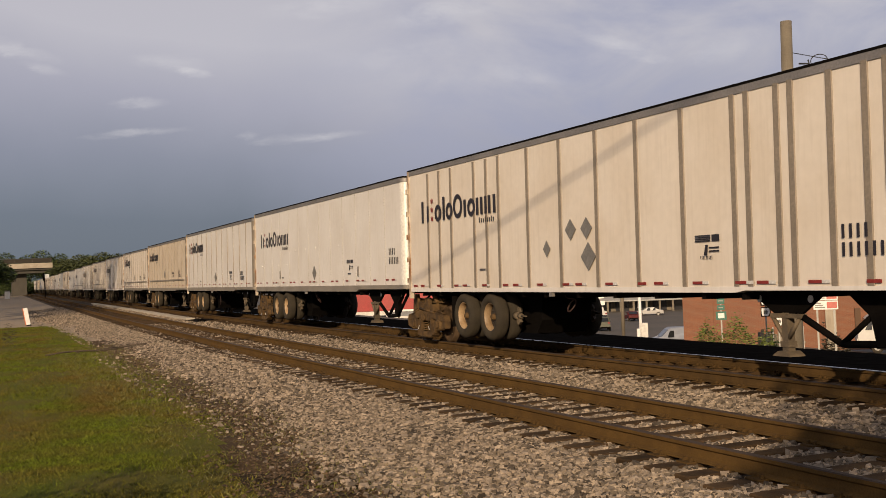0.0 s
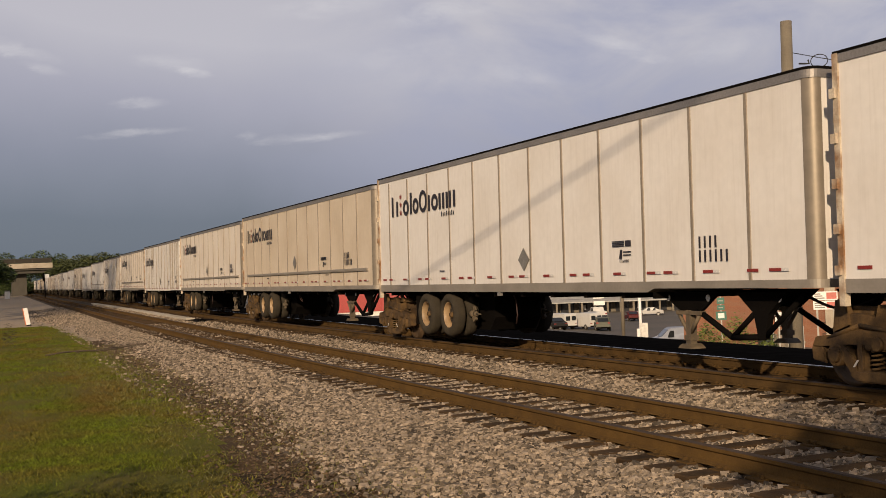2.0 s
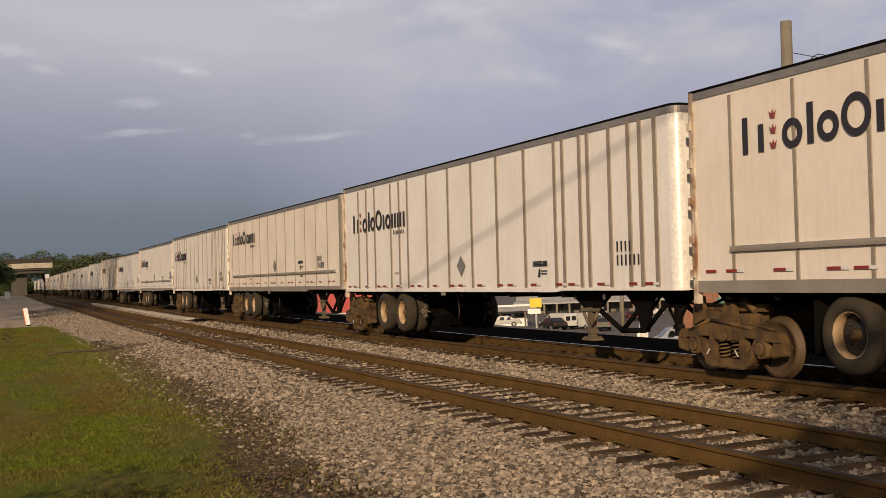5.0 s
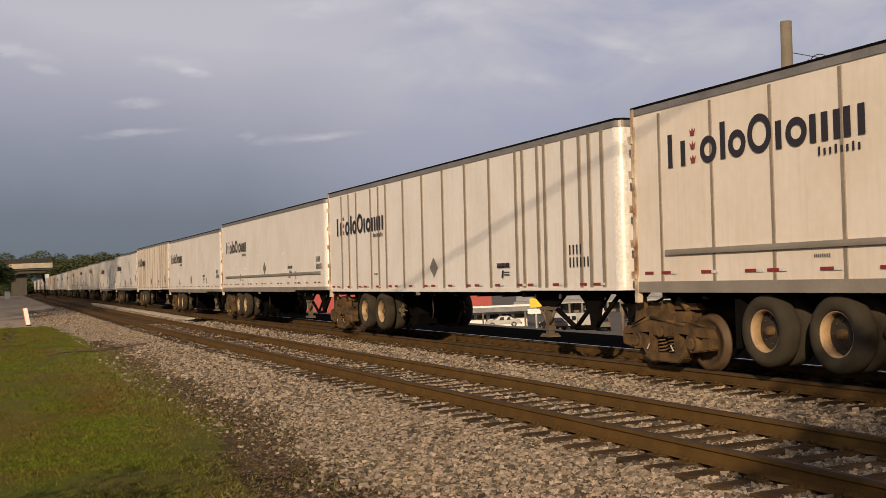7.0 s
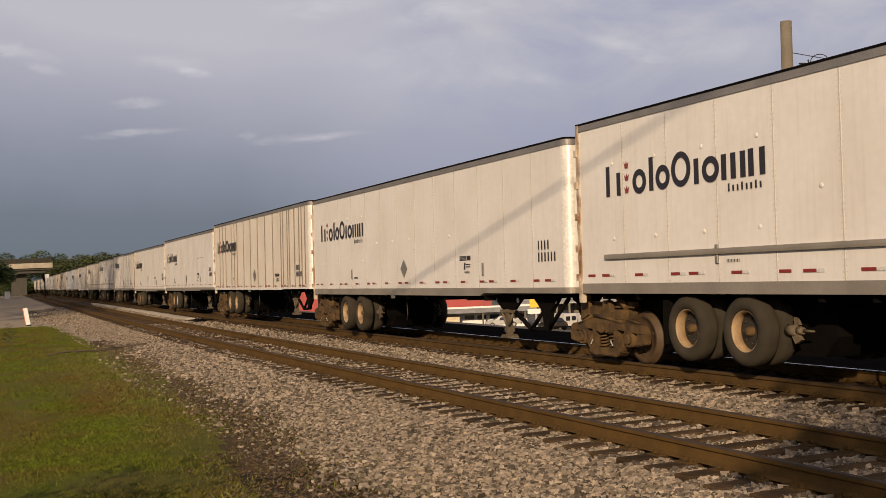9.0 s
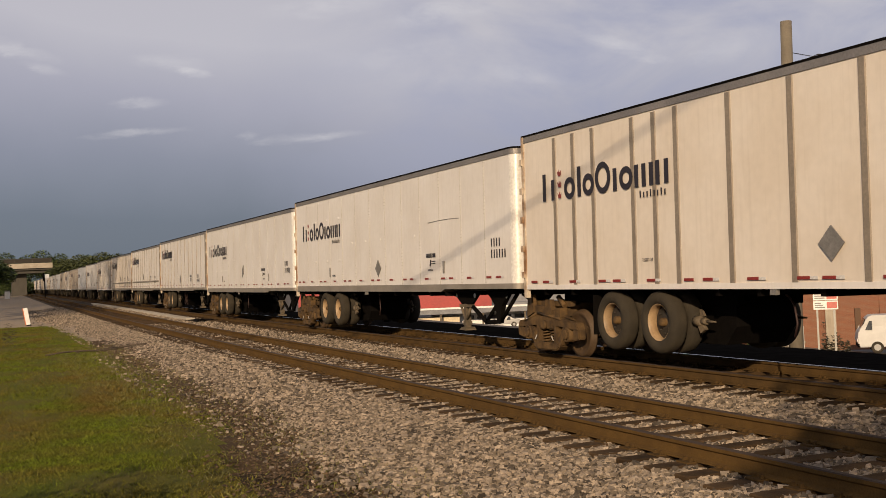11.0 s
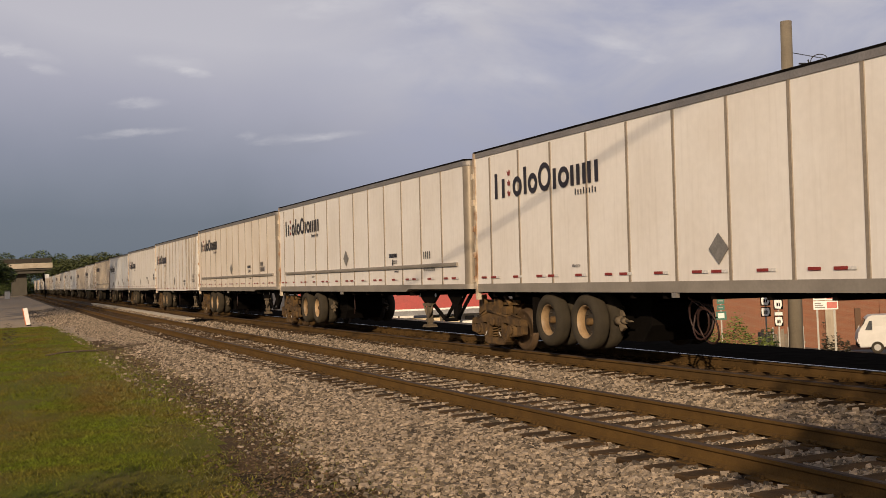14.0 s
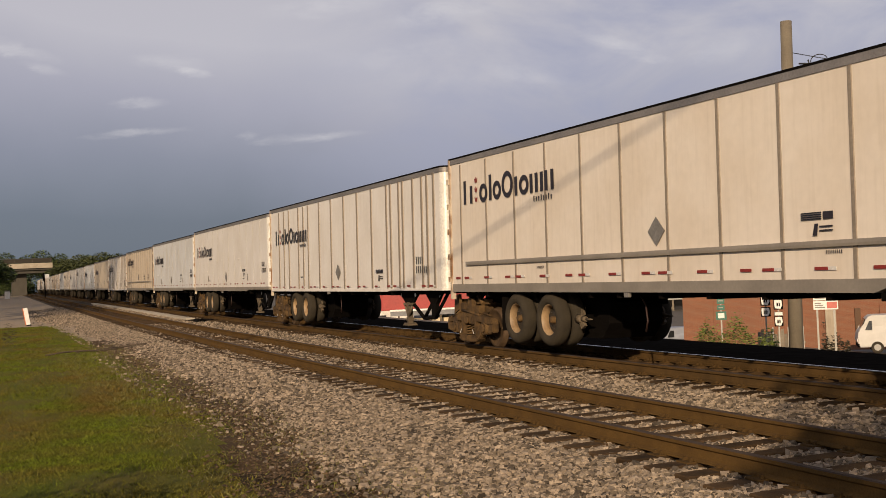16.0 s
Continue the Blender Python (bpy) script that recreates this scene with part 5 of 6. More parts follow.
# ---------------------------------------------------------------- the street behind the railway
def brick_material():
    m = material("red_brick", (0.255, 0.098, 0.050), 0.85, dark=(0.155, 0.066, 0.036), scale=0.6, amount=0.5, grain=20, bump=0.2)
    n, l = m.node_tree.nodes, m.node_tree.links
    bs = n["Principled BSDF"]
    old = bs.inputs["Base Color"].links[0].from_socket
    co = [q for q in n if q.type == "TEX_COORD"][0]
    mp = n.new("ShaderNodeMapping")
    mp.inputs["Rotation"].default_value = (radians(90), 0, 0)
    br = n.new("ShaderNodeTexBrick")
    br.inputs["Scale"].default_value = 1.0
    br.inputs["Brick Width"].default_value, br.inputs["Row Height"].default_value, br.inputs["Mortar Size"].default_value = 0.22, 0.075, 0.006
    br.inputs["Mortar"].default_value = (0.22, 0.145, 0.095, 1)
    br.inputs["Color2"].default_value = (0.19, 0.076, 0.042, 1)
    l.new(co.outputs["Object"], mp.inputs[0])
    l.new(mp.outputs[0], br.inputs["Vector"])
    l.new(old, br.inputs["Color1"])
    l.new(br.outputs[0], bs.inputs["Base Color"])
    return m


M_BRICK = brick_material()
M_RED = material("red_metal_roof", (0.36, 0.035, 0.03), 0.5, dark=(0.24, 0.025, 0.02), scale=0.5, amount=0.5, grain=6, bump=0.05)
M_WALLW = material("white_block_wall", (0.72, 0.68, 0.62), 0.8, scale=0.5, amount=0.4, grain=8, bump=0.1)
M_CREAMW = material("cream_stucco_wall", (0.70, 0.58, 0.40), 0.8, scale=0.5, amount=0.4, grain=8, bump=0.1)
M_SHINGLE = material("grey_shingles", (0.24, 0.24, 0.25), 0.85, scale=1.0, amount=0.5, grain=8, bump=0.2)
M_FASCIA = material("weathered_fascia_board", (0.42, 0.41, 0.39), 0.7, scale=0.8, amount=0.5, grain=12, bump=0.1)
M_DARKWIN = material("dark_shop_window", (0.03, 0.03, 0.035), 0.12, scale=1, amount=0.4, grain=3, bump=0.0)
M_CARW = material("white_car_paint", (0.56, 0.54, 0.51), 0.5, spec=0.2, scale=2, amount=0.15, grain=10, bump=0.0, fleck=0.02)
M_CARK = material("dark_car_paint", (0.010, 0.011, 0.014), 0.5, spec=0.2, scale=2, amount=0.2, grain=10, bump=0.0, fleck=0.02)
M_CARS = material("silver_car_paint", (0.34, 0.33, 0.32), 0.5, spec=0.2, metal=0.4, scale=2, amount=0.2, grain=10, bump=0.0, fleck=0.02)
M_MAROON = material("dark_red_car_paint", (0.09, 0.015, 0.014), 0.5, spec=0.2, scale=2, amount=0.2, grain=10, bump=0.0, fleck=0.02)
M_VANB = material("pale_blue_van_paint", (0.27, 0.29, 0.35), 0.5, spec=0.2, scale=2, amount=0.2, grain=10, bump=0.0, fleck=0.02)
M_DULLGREEN = material("grey_green_car_paint", (0.10, 0.10, 0.075), 0.5, spec=0.2, scale=2, amount=0.2, grain=10, bump=0.0, fleck=0.02)
M_CARG = material("dark_grey_car_paint", (0.022, 0.020, 0.018), 0.5, spec=0.2, scale=2, amount=0.2, grain=10, bump=0.0, fleck=0.02)
M_GLASS = material("car_window", (0.02, 0.022, 0.025), 0.08, scale=2, amount=0.2, grain=10, bump=0.0)
M_YELLOW = material("yellow_sign_face", (0.80, 0.52, 0.03), 0.45, scale=2, amount=0.2, grain=10, bump=0.0)
M_GREEN = material("green_sign_face", (0.025, 0.13, 0.095), 0.45, scale=3, amount=0.25, grain=10, bump=0.0)
M_FADED = material("faded_red_print", (0.55, 0.14, 0.11), 0.5, scale=3, amount=0.3, grain=10, bump=0.0)
M_FENCE = material("grey_weathered_boards", (0.20, 0.17, 0.13), 0.9, scale=2, amount=0.5, grain=20, bump=0.3, random_tint=0.2)
M_SIGNPOST = material("galvanised_sign_post", (0.33, 0.32, 0.30), 0.45, metal=0.6, scale=3, amount=0.3, grain=20, bump=0.05)

ACROSS = -23.3      # turned square to the camera's view


def slab(parent, name, x0, x1, y0, y1, z0, z1, mat, label="", bevel=0.0):
    return part(name, made(lambda b: box(b, x0, x1, y0, y1, z0, z1), bevel=bevel), mat, parent, label)


VEHICLES = {  # side outline (front at -x), roof line, windows as (x0, x1, z0, z1), length, width
    "stepvan": ([(-2.6, 0.35), (-2.66, 0.95), (-2.60, 1.25), (-2.42, 1.42), (-2.12, 2.02), (-1.9, 2.16), (2.55, 2.18), (2.68, 2.0), (2.72, 0.4)], [(-2.45, -1.85, 1.35, 1.85), (-1.0, 0.2, 1.35, 1.85)], 1.0),
    "van": ([(-2.7, 0.35), (-2.72, 0.95), (-2.55, 1.15), (-1.85, 1.30), (-1.15, 2.02), (-0.9, 2.10), (2.55, 2.10), (2.68, 1.95), (2.72, 0.4)], [(-1.55, -0.75, 1.28, 1.85)], 1.0),
    "pickup": ([(-2.7, 0.45), (-2.72, 1.0), (-2.5, 1.12), (-1.45, 1.18), (-0.85, 1.78), (0.65, 1.80), (0.85, 1.20), (2.7, 1.20), (2.72, 0.5)], [(-0.95, -0.1, 1.2, 1.68), (0.0, 0.65, 1.2, 1.68)], 0.98),
    "suv": ([(-2.35, 0.35), (-2.38, 0.90), (-2.1, 1.05), (-1.2, 1.12), (-0.65, 1.68), (1.75, 1.70), (2.25, 1.10), (2.32, 0.4)], [(-0.75, 0.1, 1.1, 1.58), (0.2, 1.7, 1.1, 1.58)], 0.92),
    "sedan": ([(-2.3, 0.32), (-2.33, 0.70), (-2.05, 0.85), (-1.1, 0.94), (-0.45, 1.40), (0.75, 1.42), (1.45, 0.98), (2.2, 0.92), (2.3, 0.4)], [(-0.75, 0.1, 0.92, 1.32), (0.2, 0.95, 0.92, 1.32)], 0.88),
}


def vehicle(kind, paint, label, m):
    shape, windows, half = VEHICLES[kind]
    v = thing({"pickup": "pickup_truck", "suv": "sport_utility_car", "sedan": "sedan_car", "van": "delivery_van", "stepvan": "delivery_van"}[kind], label, {"pickup": "truck", "van": "van", "stepvan": "van"}.get(kind, "car"), m)
    bm = bmesh.new()
    prism(bm, shape, "y", -half, half)
    for vert in bm.verts:
        if vert.co.z > 1.0:
            vert.co.y *= 0.88
    bmesh.ops.bevel(bm, geom=bm.edges[:], offset=0.05, segments=2, affect="EDGES")
    part("body", bm, paint, v)
    for x0, x1, z0, z1 in windows:
        for sy in (-1, 1):
            bm = bmesh.new()
            prism(bm, [(x0 + 0.22, z0), (x1, z0), (x1, z1), (x0 + 0.45, z1)], "y", sy * half * 0.90 - 0.03, sy * half * 0.90 + 0.03)
            for vert in bm.verts:
                vert.co.y += sy * (0.06 if vert.co.z < z0 + 0.1 else 0.0)
            part("side_window", bm, M_GLASS, v)
    fx = [p for p in shape if p[1] > 1.0]
    a, b = shape[3], shape[4]
    bm = bmesh.new()
    prism(bm, [(a[0] + 0.04, a[1] + 0.05), (b[0] - 0.05, b[1] - 0.06), (b[0] - 0.01, b[1] - 0.06), (a[0] + 0.10, a[1] + 0.05)], "y", -half * 0.78, half * 0.78)
    for vert in bm.verts:
        vert.co.x -= 0.05
    part("windscreen", bm, M_GLASS, v)
    # rear windows: two in a van's doors, one broad one in a car's tail
    if kind in ("van", "stepvan"):
        for sy in (-1, 1):
            slab(v, "rear_window", shape[-2][0] + 0.01, shape[-2][0] + 0.045, sy * 0.45 - 0.31, sy * 0.45 + 0.31, 1.22, 1.78, M_GLASS)
    elif kind == "suv":
        bm = bmesh.new()
        prism(bm, [(1.86, 1.62), (2.20, 1.21), (2.24, 1.21), (1.90, 1.62)], "y", -half * 0.72, half * 0.72)
        part("rear_window", bm, M_GLASS, v)
    elif kind == "sedan":
        bm = bmesh.new()
        prism(bm, [(0.86, 1.375), (1.38, 1.05), (1.42, 1.06), (0.90, 1.385)], "y", -half * 0.72, half * 0.72)
        part("rear_window", bm, M_GLASS, v)
    for x in (shape[0][0] * 0.62, shape[-1][0] * 0.60):
        for sy in (-1, 1):
            bm = bmesh.new()
            tube(bm, (x, sy * (half - 0.22), 0.34), (x, sy * (half + 0.01), 0.34), 0.34, seg=18)
            w = part("wheel", bm, M_TYRE, v)
            bm = bmesh.new()
            tube(bm, (x, sy * (half + 0.005), 0.34), (x, sy * (half + 0.02), 0.34), 0.19, seg=14)
            part("rim", bm, M_CARS, w)
    for x, mat, nm in ((shape[1][0], M_TAPEW, "headlight"), (shape[-2][0], M_TAPE, "tail_light")):
        for sy in (-1, 1):
            slab(v, nm, x - 0.03, x + 0.03, sy * half * 0.78 - 0.14, sy * half * 0.78 + 0.14, *((0.95, 1.14) if kind == "suv" else (0.68, 0.86)), mat)
    for x in (shape[0][0] - 0.04, shape[-1][0] - 0.04):
        slab(v, "bumper", x, x + 0.12, -half * 0.95, half * 0.95, 0.36, 0.55, M_BLACK)
    return v


def street():
    # brick building
    b = thing("brick_building", "long red-brick building with a grey drainpipe behind the tracks", "building", pose(43.75, 60.9, -4.6, 0, 0, -41.5))
    slab(b, "wall", 0, 26, 0, 12, 0, 5.6, M_BRICK)
    slab(b, "coping", -0.1, 26.1, -0.1, 12.1, 5.6, 5.8, M_CONCRETE)
    for x in (1.5, 12.4, 19.0):
        slab(b, "pier", x, x + 0.5, -0.12, 0.02, 0, 5.5, M_BRICK)
    slab(b, "drainpipe", 9.1, 9.75, -0.25, 0.02, 0, 5.4, M_CONCRETE, "broad grey downpipe")
    slab(b, "meter_box", 10.9, 11.25, -0.2, 0.02, 1.3, 2.7, M_RUST)
    # row of shops with a canopy on posts
    s = thing("shopping_arcade", "low row of shops with a white-edged canopy on posts", "building", pose(90.2, 176.5, -7.9, 0, 0, -36.5))
    slab(s, "wall", 0, 40, 4.0, 14, 0, 4.4, M_FENCE)
    slab(s, "canopy", -0.5, 40.5, 0, 4.2, 2.70, 3.25, M_SHINGLE)
    slab(s, "fascia", -0.55, 40.55, -0.08, -0.01, 2.62, 2.80, M_FASCIA)
    slab(s, "parapet", -0.5, 40.5, 3.0, 3.5, 3.25, 5.2, M_SHINGLE)
    for i in range(18):
        slab(s, "canopy_post", 0.3 + i * 2.3, 0.65 + i * 2.3, 0.1, 0.5, 0, 2.70, M_POLE)
    for i in range(12):
        slab(s, "shop_window", 0.9 + i * 3.35, 3.4 + i * 3.35, 3.93, 4.03, 0.5, 2.6, M_DARKWIN)
        if i % 3 == 0:
            slab(s, "poster", 1.5 + i * 3.35, 2.2 + i * 3.35, 3.88, 3.92, 1.2, 2.0, M_SHEET)
    for x, z in ((14.0, 3.3), (14.1, 2.1), (33.4, 2.2)):
        slab(s, "shop_sign", x, x + 2.0, -0.3, -0.12, z, z + 0.75, M_SHEET)
    # filling-station shop: red roof band over grey canopy, cream and white walls
    g = thing("roadside_store", "roadside store with a red roof band and white walls", "building", pose(54.9, 141.5, -7.4, 0, 0, -24.5))
    slab(g, "wall", 3.5, 17.0, 0, 9, 0, 3.0, M_SHEET)
    slab(g, "annex_wall", 0.0, 7.5, -1.8, -0.1, 0, 2.6, M_CREAMW, "cream stucco annex wall")
    slab(g, "canopy", -2.0, 18.0, -3.2, 0.2, 3.05, 3.75, M_SHINGLE)
    slab(g, "fascia", -2.05, 18.05, -3.3, -3.21, 3.7, 3.95, M_SHEET)
    slab(g, "red_band", -3.0, 12.0, -2.9, 6, 3.95, 7.5, M_RED)
    for i in range(5):
        slab(g, "window", 8.2 + i * 1.75, 9.5 + i * 1.75, -0.07, 0.0, 2.05, 2.6, M_DARKWIN)
    for i in range(4):
        slab(g, "canopy_post", -1.0 + i * 5.8, -0.75 + i * 5.8, -3.0, -2.75, 0, 3.05, M_LEG)
    r = thing("red_warehouse", "red-clad warehouse above a white block wall", "building", pose(51.5, 184.5, -8.0, 0, 0, -19.5))
    slab(r, "wall", 0, 20, 0, 10, 0, 3.0, M_WALLW)
    slab(r, "cladding", -0.15, 20.15, -0.15, 10.15, 3.0, 8.5, M_RED)
    for i in range(9):
        slab(r, "cladding_rib", 0.5 + i * 2.3, 0.62 + i * 2.3, -0.22, -0.15, 3.0, 8.5, M_RED)
    slab(r, "door", 13, 15.2, -0.06, 0.0, 0, 2.2, M_DARKWIN)
    for i in range(5):
        slab(r, "window", 1.4 + i * 2.2, 2.3 + i * 2.2, -0.05, 0.0, 0.9, 1.9, M_DARKWIN)
    # signs
    y = thing("yellow_sign", "yellow roadside sign board on a steel post", "sign", pose(61.2, 114.7, -7.0, 0, 0, ACROSS))
    slab(y, "board", -0.72, 0.72, -0.1, 0.1, 3.75, 4.85, M_YELLOW, bevel=0.03)
    slab(y, "lower_board", -1.0, 0.55, -0.1, 0.1, 3.0, 3.6, M_SHEET)
    slab(y, "post", -0.1, 0.1, -0.08, 0.08, 0, 3.75, M_SIGNPOST)
    for px, pz, boards in ((27.46, -3.6, ((0.0, 3.44, 0.30, 0.26, "g"), (0.0, 3.20, 0.30, 0.19, "g"), (0.0, 2.80, 0.42, 0.34, "g"))), (28.78, -3.7, ((0, 3.42, 0.38, 0.42, "w"), (0, 2.98, 0.38, 0.38, "w"))),
                           (29.15, -3.7, ((0, 3.72, 0.40, 0.16, "w"), (0, 3.25, 0.36, 0.42, "w"), (0, 3.0, 0.34, 0.16, "w"), (0, 2.58, 0.34, 0.40, "w")))):
        green = boards[0][4] == "g"
        py = 35.65 - (px - 27.46) * 0.85
        t = thing("road_sign", "small green guide signs on a roadside post" if green else "white route shields stacked on a roadside post", "sign", pose(px, py, pz, 0, 0, ACROSS - 15))
        slab(t, "post", -0.03, 0.03, 0.02, 0.07, 0, 3.9, M_SIGNPOST)
        for cx, z, w, h, c in boards:
            slab(t, "sign_plate", cx - w / 2, cx + w / 2, -0.02, 0.0, z, z + h, M_GREEN if c == "g" else M_BLACK)
            if c == "g":
                slab(t, "bar", cx - w * 0.3, cx + w * 0.3, -0.026, -0.021, z + h * (0.2 if h > 0.3 else 0.42), z + h * (0.8 if h > 0.3 else 0.55), M_SHEET if h > 0.3 else M_SIGNPOST)
            elif h > 0.3:
                bm = bmesh.new()
                prism(bm, [(cx - w * 0.36, z + h * 0.12), (cx + w * 0.22, z + h * 0.06), (cx + w * 0.42, z + h * 0.4), (cx + w * 0.36, z + h * 0.9), (cx - w * 0.4, z + h * 0.92), (cx - w * 0.42, z + h * 0.5)], "y", -0.026, -0.021)
                part("shield_face", bm, M_SHEET, t)
                slab(t, "bar", cx - w * 0.18, cx - w * 0.02, -0.031, -0.027, z + h * 0.3, z + h * 0.65, M_BLACK)
                slab(t, "bar", cx + w * 0.04, cx + w * 0.18, -0.031, -0.027, z + h * 0.3, z + h * 0.65, M_BLACK)
            else:
                slab(t, "shield_face", cx - w * 0.45, cx + w * 0.45, -0.026, -0.021, z + h * 0.1, z + h * 0.9, M_SHEET)
    w = thing("advert_board", "white and red advertising boards on two posts", "sign", pose(33.9, 36.75, -3.8, 0, 0, ACROSS - 18))
    for i, z in enumerate((3.05, 3.46)):
        slab(w, "board", -0.50, 0.52, -0.03, 0.0, z, z + 0.38, M_SHEET)
        slab(w, "red_panel", 0.06, 0.48, -0.036, -0.031, z + 0.05, z + 0.33, M_FADED)
        for j in range(3):
            slab(w, "bar", -0.44, -0.02 - 0.08 * j, -0.036, -0.031, z + 0.07 + j * 0.09, z + 0.12 + j * 0.09, M_PLACARD)
    for x in (-0.35, 0.35):
        slab(w, "post", x - 0.04, x + 0.04, 0.0, 0.08, 0, 3.85, M_SIGNPOST)
    # meter post
    p = thing("meter_post", "white post with a grey meter box beside the lot", "post", pose(33.1, 50.0, -3.7, 0, 0, ACROSS))
    bm = bmesh.new()
    tube(bm, (0, 0, 0), (0, 0, 4.6), 0.085, seg=12)
    part("shaft", bm, M_SHEET, p)
    slab(p, "box", -0.02, 0.36, -0.22, -0.05, 1.25, 2.05, M_WALLW, bevel=0.02)
    slab(p, "box_small", -0.24, -0.06, -0.2, -0.04, 1.3, 1.75, M_SHEET, bevel=0.02)
    f = thing("board_fence", "weathered grey board fence with gaps", "fence", pose(31.9, 38.4, -3.9, 0, 0, ACROSS - 18))
    for i in range(14):
        slab(f, "board", i * 0.14 - 0.3, i * 0.14 - 0.17, -0.02, 0.0, 0, 2.25 + 0.12 * math.sin(i * 2.1), M_FENCE)
    for x in (0.35, 1.0, 1.62):
        slab(f, "post", x - 0.03, x + 0.03, -0.09, -0.03, 0, 2.45, M_SIGNPOST)
    slab(f, "rail", -0.3, 1.7, 0.0, 0.05, 1.7, 1.8, M_FENCE)
    # vehicles
    vehicle("stepvan", M_CARW, "white delivery van parked beside the brick building", pose(48.75, 46.56, -4.12, 0, 0, -40))
    vehicle("van", M_VANB, "pale blue van parked behind the corner of the brick building", pose(56.3, 78.9, ground_height(55.5, 79), 0, 0, -23))
    q = thing("wooden_post", "thick brown wooden post standing on the lot", "post", pose(43.1, 67.4, -4.1))
    bm = bmesh.new()
    tube(bm, (0, 0, 0), (0.05, 0, 6.0), 0.14, 0.12, seg=12)
    part("shaft", bm, M_POLE, q)
    vehicle("van", M_CARW, "white panel van parked on the lot", pose(69.05, 123.1, -6.65, 0, 0, -86))
    vehicle("van", M_CARW, "white panel van parked beside another one", pose(71.95, 121.6, -6.71, 0, 0, -87))
    vehicle("pickup", M_CARW, "white pickup truck parked before the arcade", pose(91.5, 150.5, -7.11, 0, 0, -108))
    vehicle("suv", M_DULLGREEN, "dull grey-green car parked beside the white vans", pose(71.5, 116.6, -6.70, 0, 0, -118))
    vehicle("sedan", M_CARG, "dark grey car parked before the white vans", pose(60.9, 110, -5.78, 0, 0, -97))
    vehicle("sedan", M_CARS, "silver sedan parked before the white store", pose(62.32, 126, -6.00, 0, 0, -24))
    vehicle("sedan", M_CARS, "silver sedan parked under the arcade", pose(101.13, 150, -7.30, 0, 0, -30))
    vehicle("sedan", M_MAROON, "dark red car parked before the arcade", pose(89.2, 137.1, -7.06, 0, 0, -110))
    # scrub on the bank and before the bricks
    scrub("weed_clump", "tall yellow-green weeds on the bank before the bricks", (25.0, 32.0), 1.7, 0.6, -3.6, -0.72, 12000, 0.055, 77, M_WEEDG)
    scrub("dead_weed", "withered dark weed standing in the grass", (0.95, 43.6), 0.22, 0.2, -0.56, 0.30, 260, 0.05, 80, M_BUSH)
    scrub("low_bush", "low dark bush growing before the brick wall", (39.6, 42.4), 0.75, 0.5, -4.1, -2.52, 900, 0.10, 78, M_BUSH)
    scrub("tall_weed", "single tall brown weed before the brick wall", (39.3, 42.8), 0.12, 0.10, -4.1, -1.55, 160, 0.07, 79, M_BUSH)


def scrub(name, label, spot, wide, deep, low, high, n, size, seed, mat):
    """Leaves and stems heaped in an uneven mound, wide across the view."""
    rng = np.random.default_rng(seed)
    a, b = rng.uniform(-1, 1, n), rng.uniform(-1, 1, n)
    top = low + (high - low) * (1 - 0.30 * a ** 2 - 0.1 * b ** 2 + 0.10 * np.sin(a * 9) + rng.normal(0, 0.05, n))
    z = low + (top - low) * rng.uniform(0, 1, n) ** 0.6
    x, y = spot[0] + a * wide * 0.79 + b * deep * 0.61, spot[1] - a * wide * 0.61 + b * deep * 0.79
    leaf = ([(1, 0, 0), (0, 0.35, 0.2), (-1, 0, 0.1), (0, -0.35, -0.1)], [(0, 1, 2), (0, 2, 3)])
    me = scatter_mesh(name, *leaf, np.stack([x, y, z], 1), rng.uniform(0.5, 1.4, n) * size, seed, mat, squash=1.0, jitter=0.4)
    tagged(new(name, me), label, "weeds", kind="stuff")


M_WEEDG = material("green_weed", (0.16, 0.20, 0.04), 0.8, scale=3, amount=0.5, grain=10, bump=0.0, island=0.4)
M_BUSH = material("dull_bush_leaves", (0.055, 0.045, 0.022), 0.85, scale=3, amount=0.5, grain=10, bump=0.0, island=0.4)
street()
passing_car = vehicle("suv", M_CARK, "black sport utility car driving along the road", pose(38, 54, -3.8))


# ---------------------------------------------------------------- the train
SH = shared_meshes()
#  k: (side, paint)
CONSIST = ["ribbed cream", "smooth white", "panel white", "panel+ tan", "panel+ cream", "ribbed white", "panel+ cream", "ribbed white", "smooth+ white",
           "smooth white", "ribbed cream", "smooth white", "smooth white", "panel white", "panel+ white", "panel+ cream", "ribbed white", "smooth white",
           "smooth pale", "panel+ tan", "ribbed white", "smooth tan", "smooth pale", "panel pale", "smooth white", "panel+ cream", "smooth pale", "ribbed white",
           "smooth tan", "panel pale", "smooth white", "panel+ cream", "smooth pale", "ribbed cream", "smooth white", "panel pale"]
PAINTS = {"white": M_WHITE, "cream": M_CREAM, "tan": M_TAN, "pale": M_PALE}
TONE = {"white": "white", "cream": "weathered cream", "tan": "dirty tan", "pale": "cool grey-white"}
FORM = {"ribbed": "with wide vertical ribs on its sides", "panel": "with narrow vertical posts on its sides", "panel+": "with narrow posts and a rub rail", "smooth": "with smooth riveted sides",
        "smooth+": "with smooth sides and a rub rail"}
first, trailers, bogies = {}, [], []
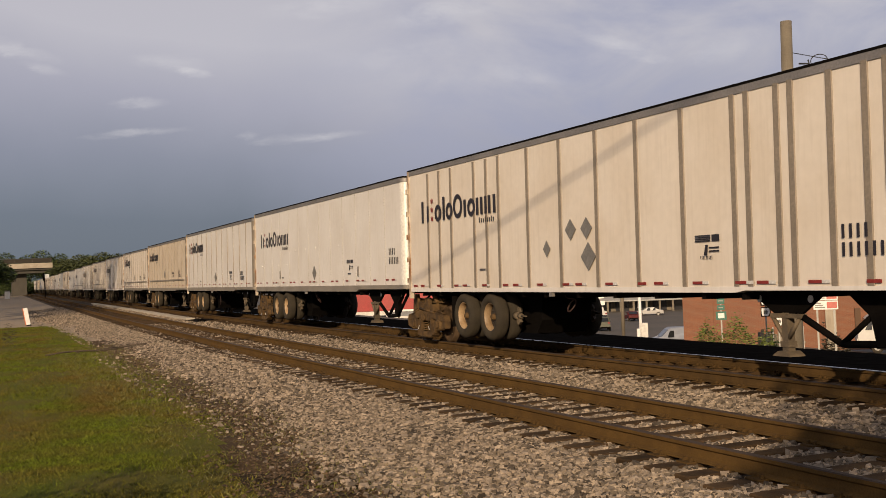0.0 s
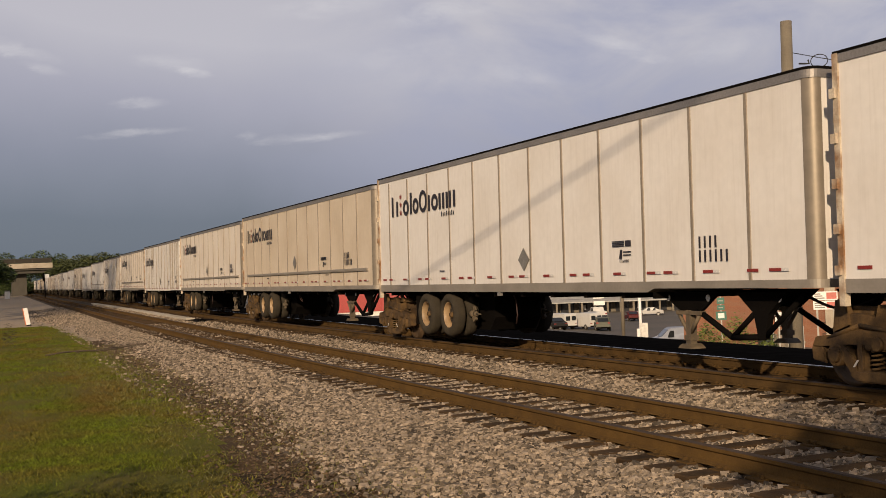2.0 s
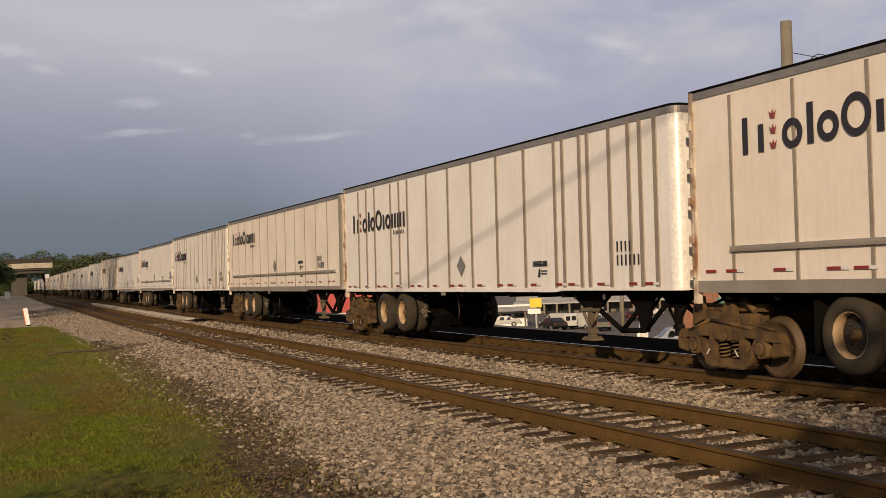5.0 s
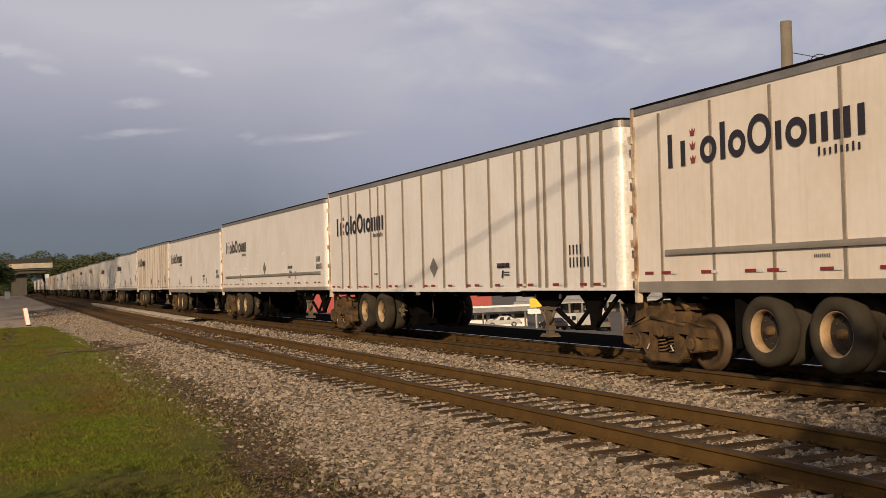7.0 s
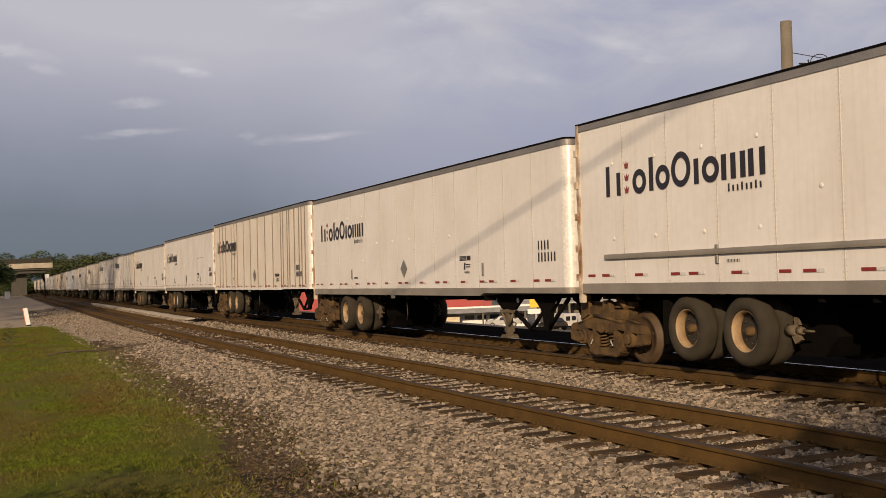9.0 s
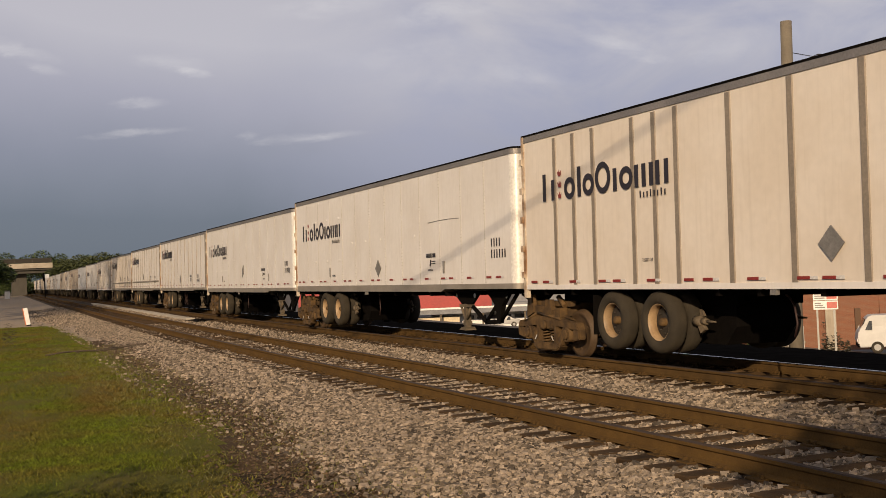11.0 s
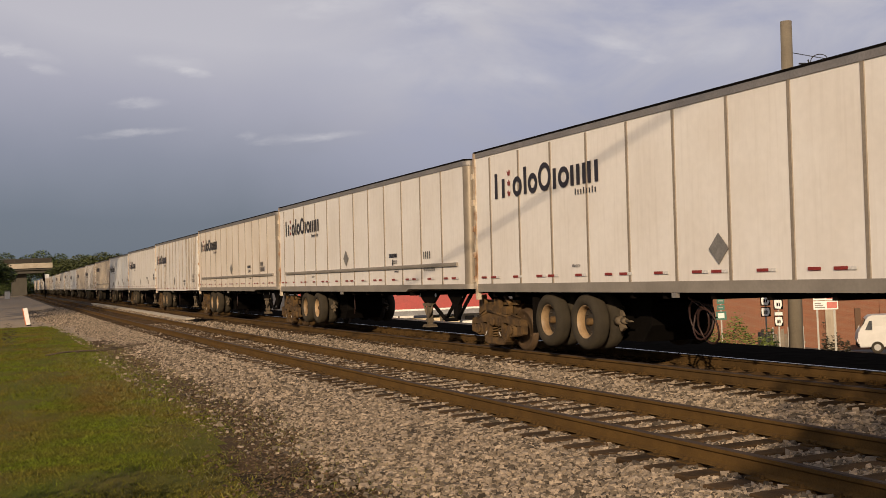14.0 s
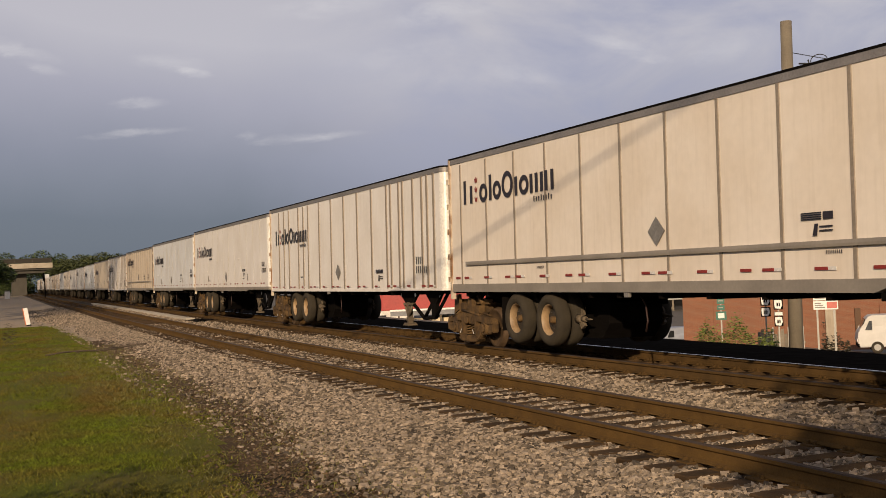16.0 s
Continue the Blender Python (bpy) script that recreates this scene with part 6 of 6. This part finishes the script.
for k, entry in enumerate(CONSIST):
    side, tone = entry.split()
    full = k < 19
    key = k if full else (side, tone)
    if key in first:
        t = copy_thing(first[key], pose(0, 0, 0))
    else:
        t = first[key] = build_trailer(side, PAINTS[tone], TONE[tone] + " box trailer " + FORM[side], full, k)
    trailers.append(t)
    if k == 0:
        b = build_bogie()
    else:
        b = copy_thing(bogies[0], pose(0, 0, 0))
    bogies.append(b)

# the first trailer carries more placards than the rest
for u, z, size in ((7.79, 2.28, 0.85), (8.33, 2.28, 0.85), (8.38, 1.79, 1.1)):
    part("placard", SH["diamond_low"], None, trailers[0]).matrix_local = Matrix.Translation((-HALF - 0.016, -u, z)) @ Matrix.Scale(size, 4)
for ob in [c for c in trailers[0].children if c.name.startswith("placard")][:1]:
    ob.scale = (0.8, 0.6, 0.7)

# one placard hangs askew
for ob in [c for c in trailers[12].children if c.name.startswith("placard")]:
    ob.rotation_euler = (radians(28), 0, 0)
    ob.scale = (1.0, 0.75, 1.25)

# a long shallow scrape on one side sheet
bm = bmesh.new()
hose(bm, [(-HALF - 0.002, -11.54, 2.775), (-HALF - 0.002, -12.15, 2.795), (-HALF - 0.002, -12.74, 2.80), (-HALF - 0.002, -13.32, 2.785)], 0.009, 6)
part("scrape", bm, M_PLACARD, trailers[11], "long dark scrape in the paint")

# air hoses hang in slack loops before the road wheels
M_HOSE = material("rusty_red_hose", (0.034, 0.013, 0.009), 0.6, scale=5, amount=0.5, grain=30, bump=0.05)
for k in range(19):
    loops, r = (1, 0.10) if k in (0, 1, 3) else (0, 0.0)
    if k == 13:
        loops, r = 3, 0.24
    rng = random.Random(k)
    for i in range(max(1, loops)):
        cy, cz, tilt = -7.0 - 0.11 * i, 1.02 - r - 0.06 * i, rng.uniform(-0.5, 0.5)
        pts = [(-0.75, -6.5, 1.12), (-0.80, -6.72, 1.06)]
        if loops:
            pts += [(-0.86 + tilt * 0.2 * math.cos(a), cy + r * math.sin(a) * rng.uniform(0.92, 1.08), cz + r * 1.1 * math.cos(a)) for a in (2 * math.pi * j / 16 for j in range(0, 20))]
        else:
            pts += [(-0.85, -6.88, 0.95), (-0.86, -6.94, 0.70), (-0.86, -6.88, 0.52)]
        bm = bmesh.new()
        hose(bm, pts, 0.016, 6)
        part("air_hose", bm, M_HOSE, trailers[k], "slack red-brown air hose")


def motions():
    """The train rolls towards and past the camera; the wheelsets of the nearer bogies turn with it."""
    for k, t in enumerate(trailers):
        rows, brows = [], []
        for s, run in RUN:
            y = k * PITCH - run
            front, rear = on_line(X_MAIN, y - LEN).translation, on_line(X_MAIN, y).translation
            d = rear - front
            rz = -math.degrees(math.atan2(d.x, d.y))
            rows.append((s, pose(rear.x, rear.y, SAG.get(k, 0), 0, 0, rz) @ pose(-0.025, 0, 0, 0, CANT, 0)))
            brows.append((s, on_line(X_MAIN, y - 0.36)))
        walk(t, rows)
        walk(bogies[k], brows)
    rows = []
    for s in range(0, 17):
        q = 1.55 + 16.8 * (s - 13.9)
        x, y = 38 - 0.26 * q, 54 + 0.966 * q
        rows.append((float(s), pose(x, y, ground_height(x, y) - 0.02, 0, 0, -74.94)))
    walk(passing_car, rows)
    frames = [i / 30 for i in range(0, 481)]
    runs = np.interp(frames, [r[0] for r in RUN], [r[1] for r in RUN])
    for b in bogies[:17]:
        for ax in b.children:
            if ax.name.startswith("wheelset"):
                y = ax.location.y
                walk(ax, [(s, pose(0, y, 0.42) @ pose(0, 0, 0, math.degrees((r + 24.33) / 0.42))) for s, r in zip(frames, runs)])


motions()
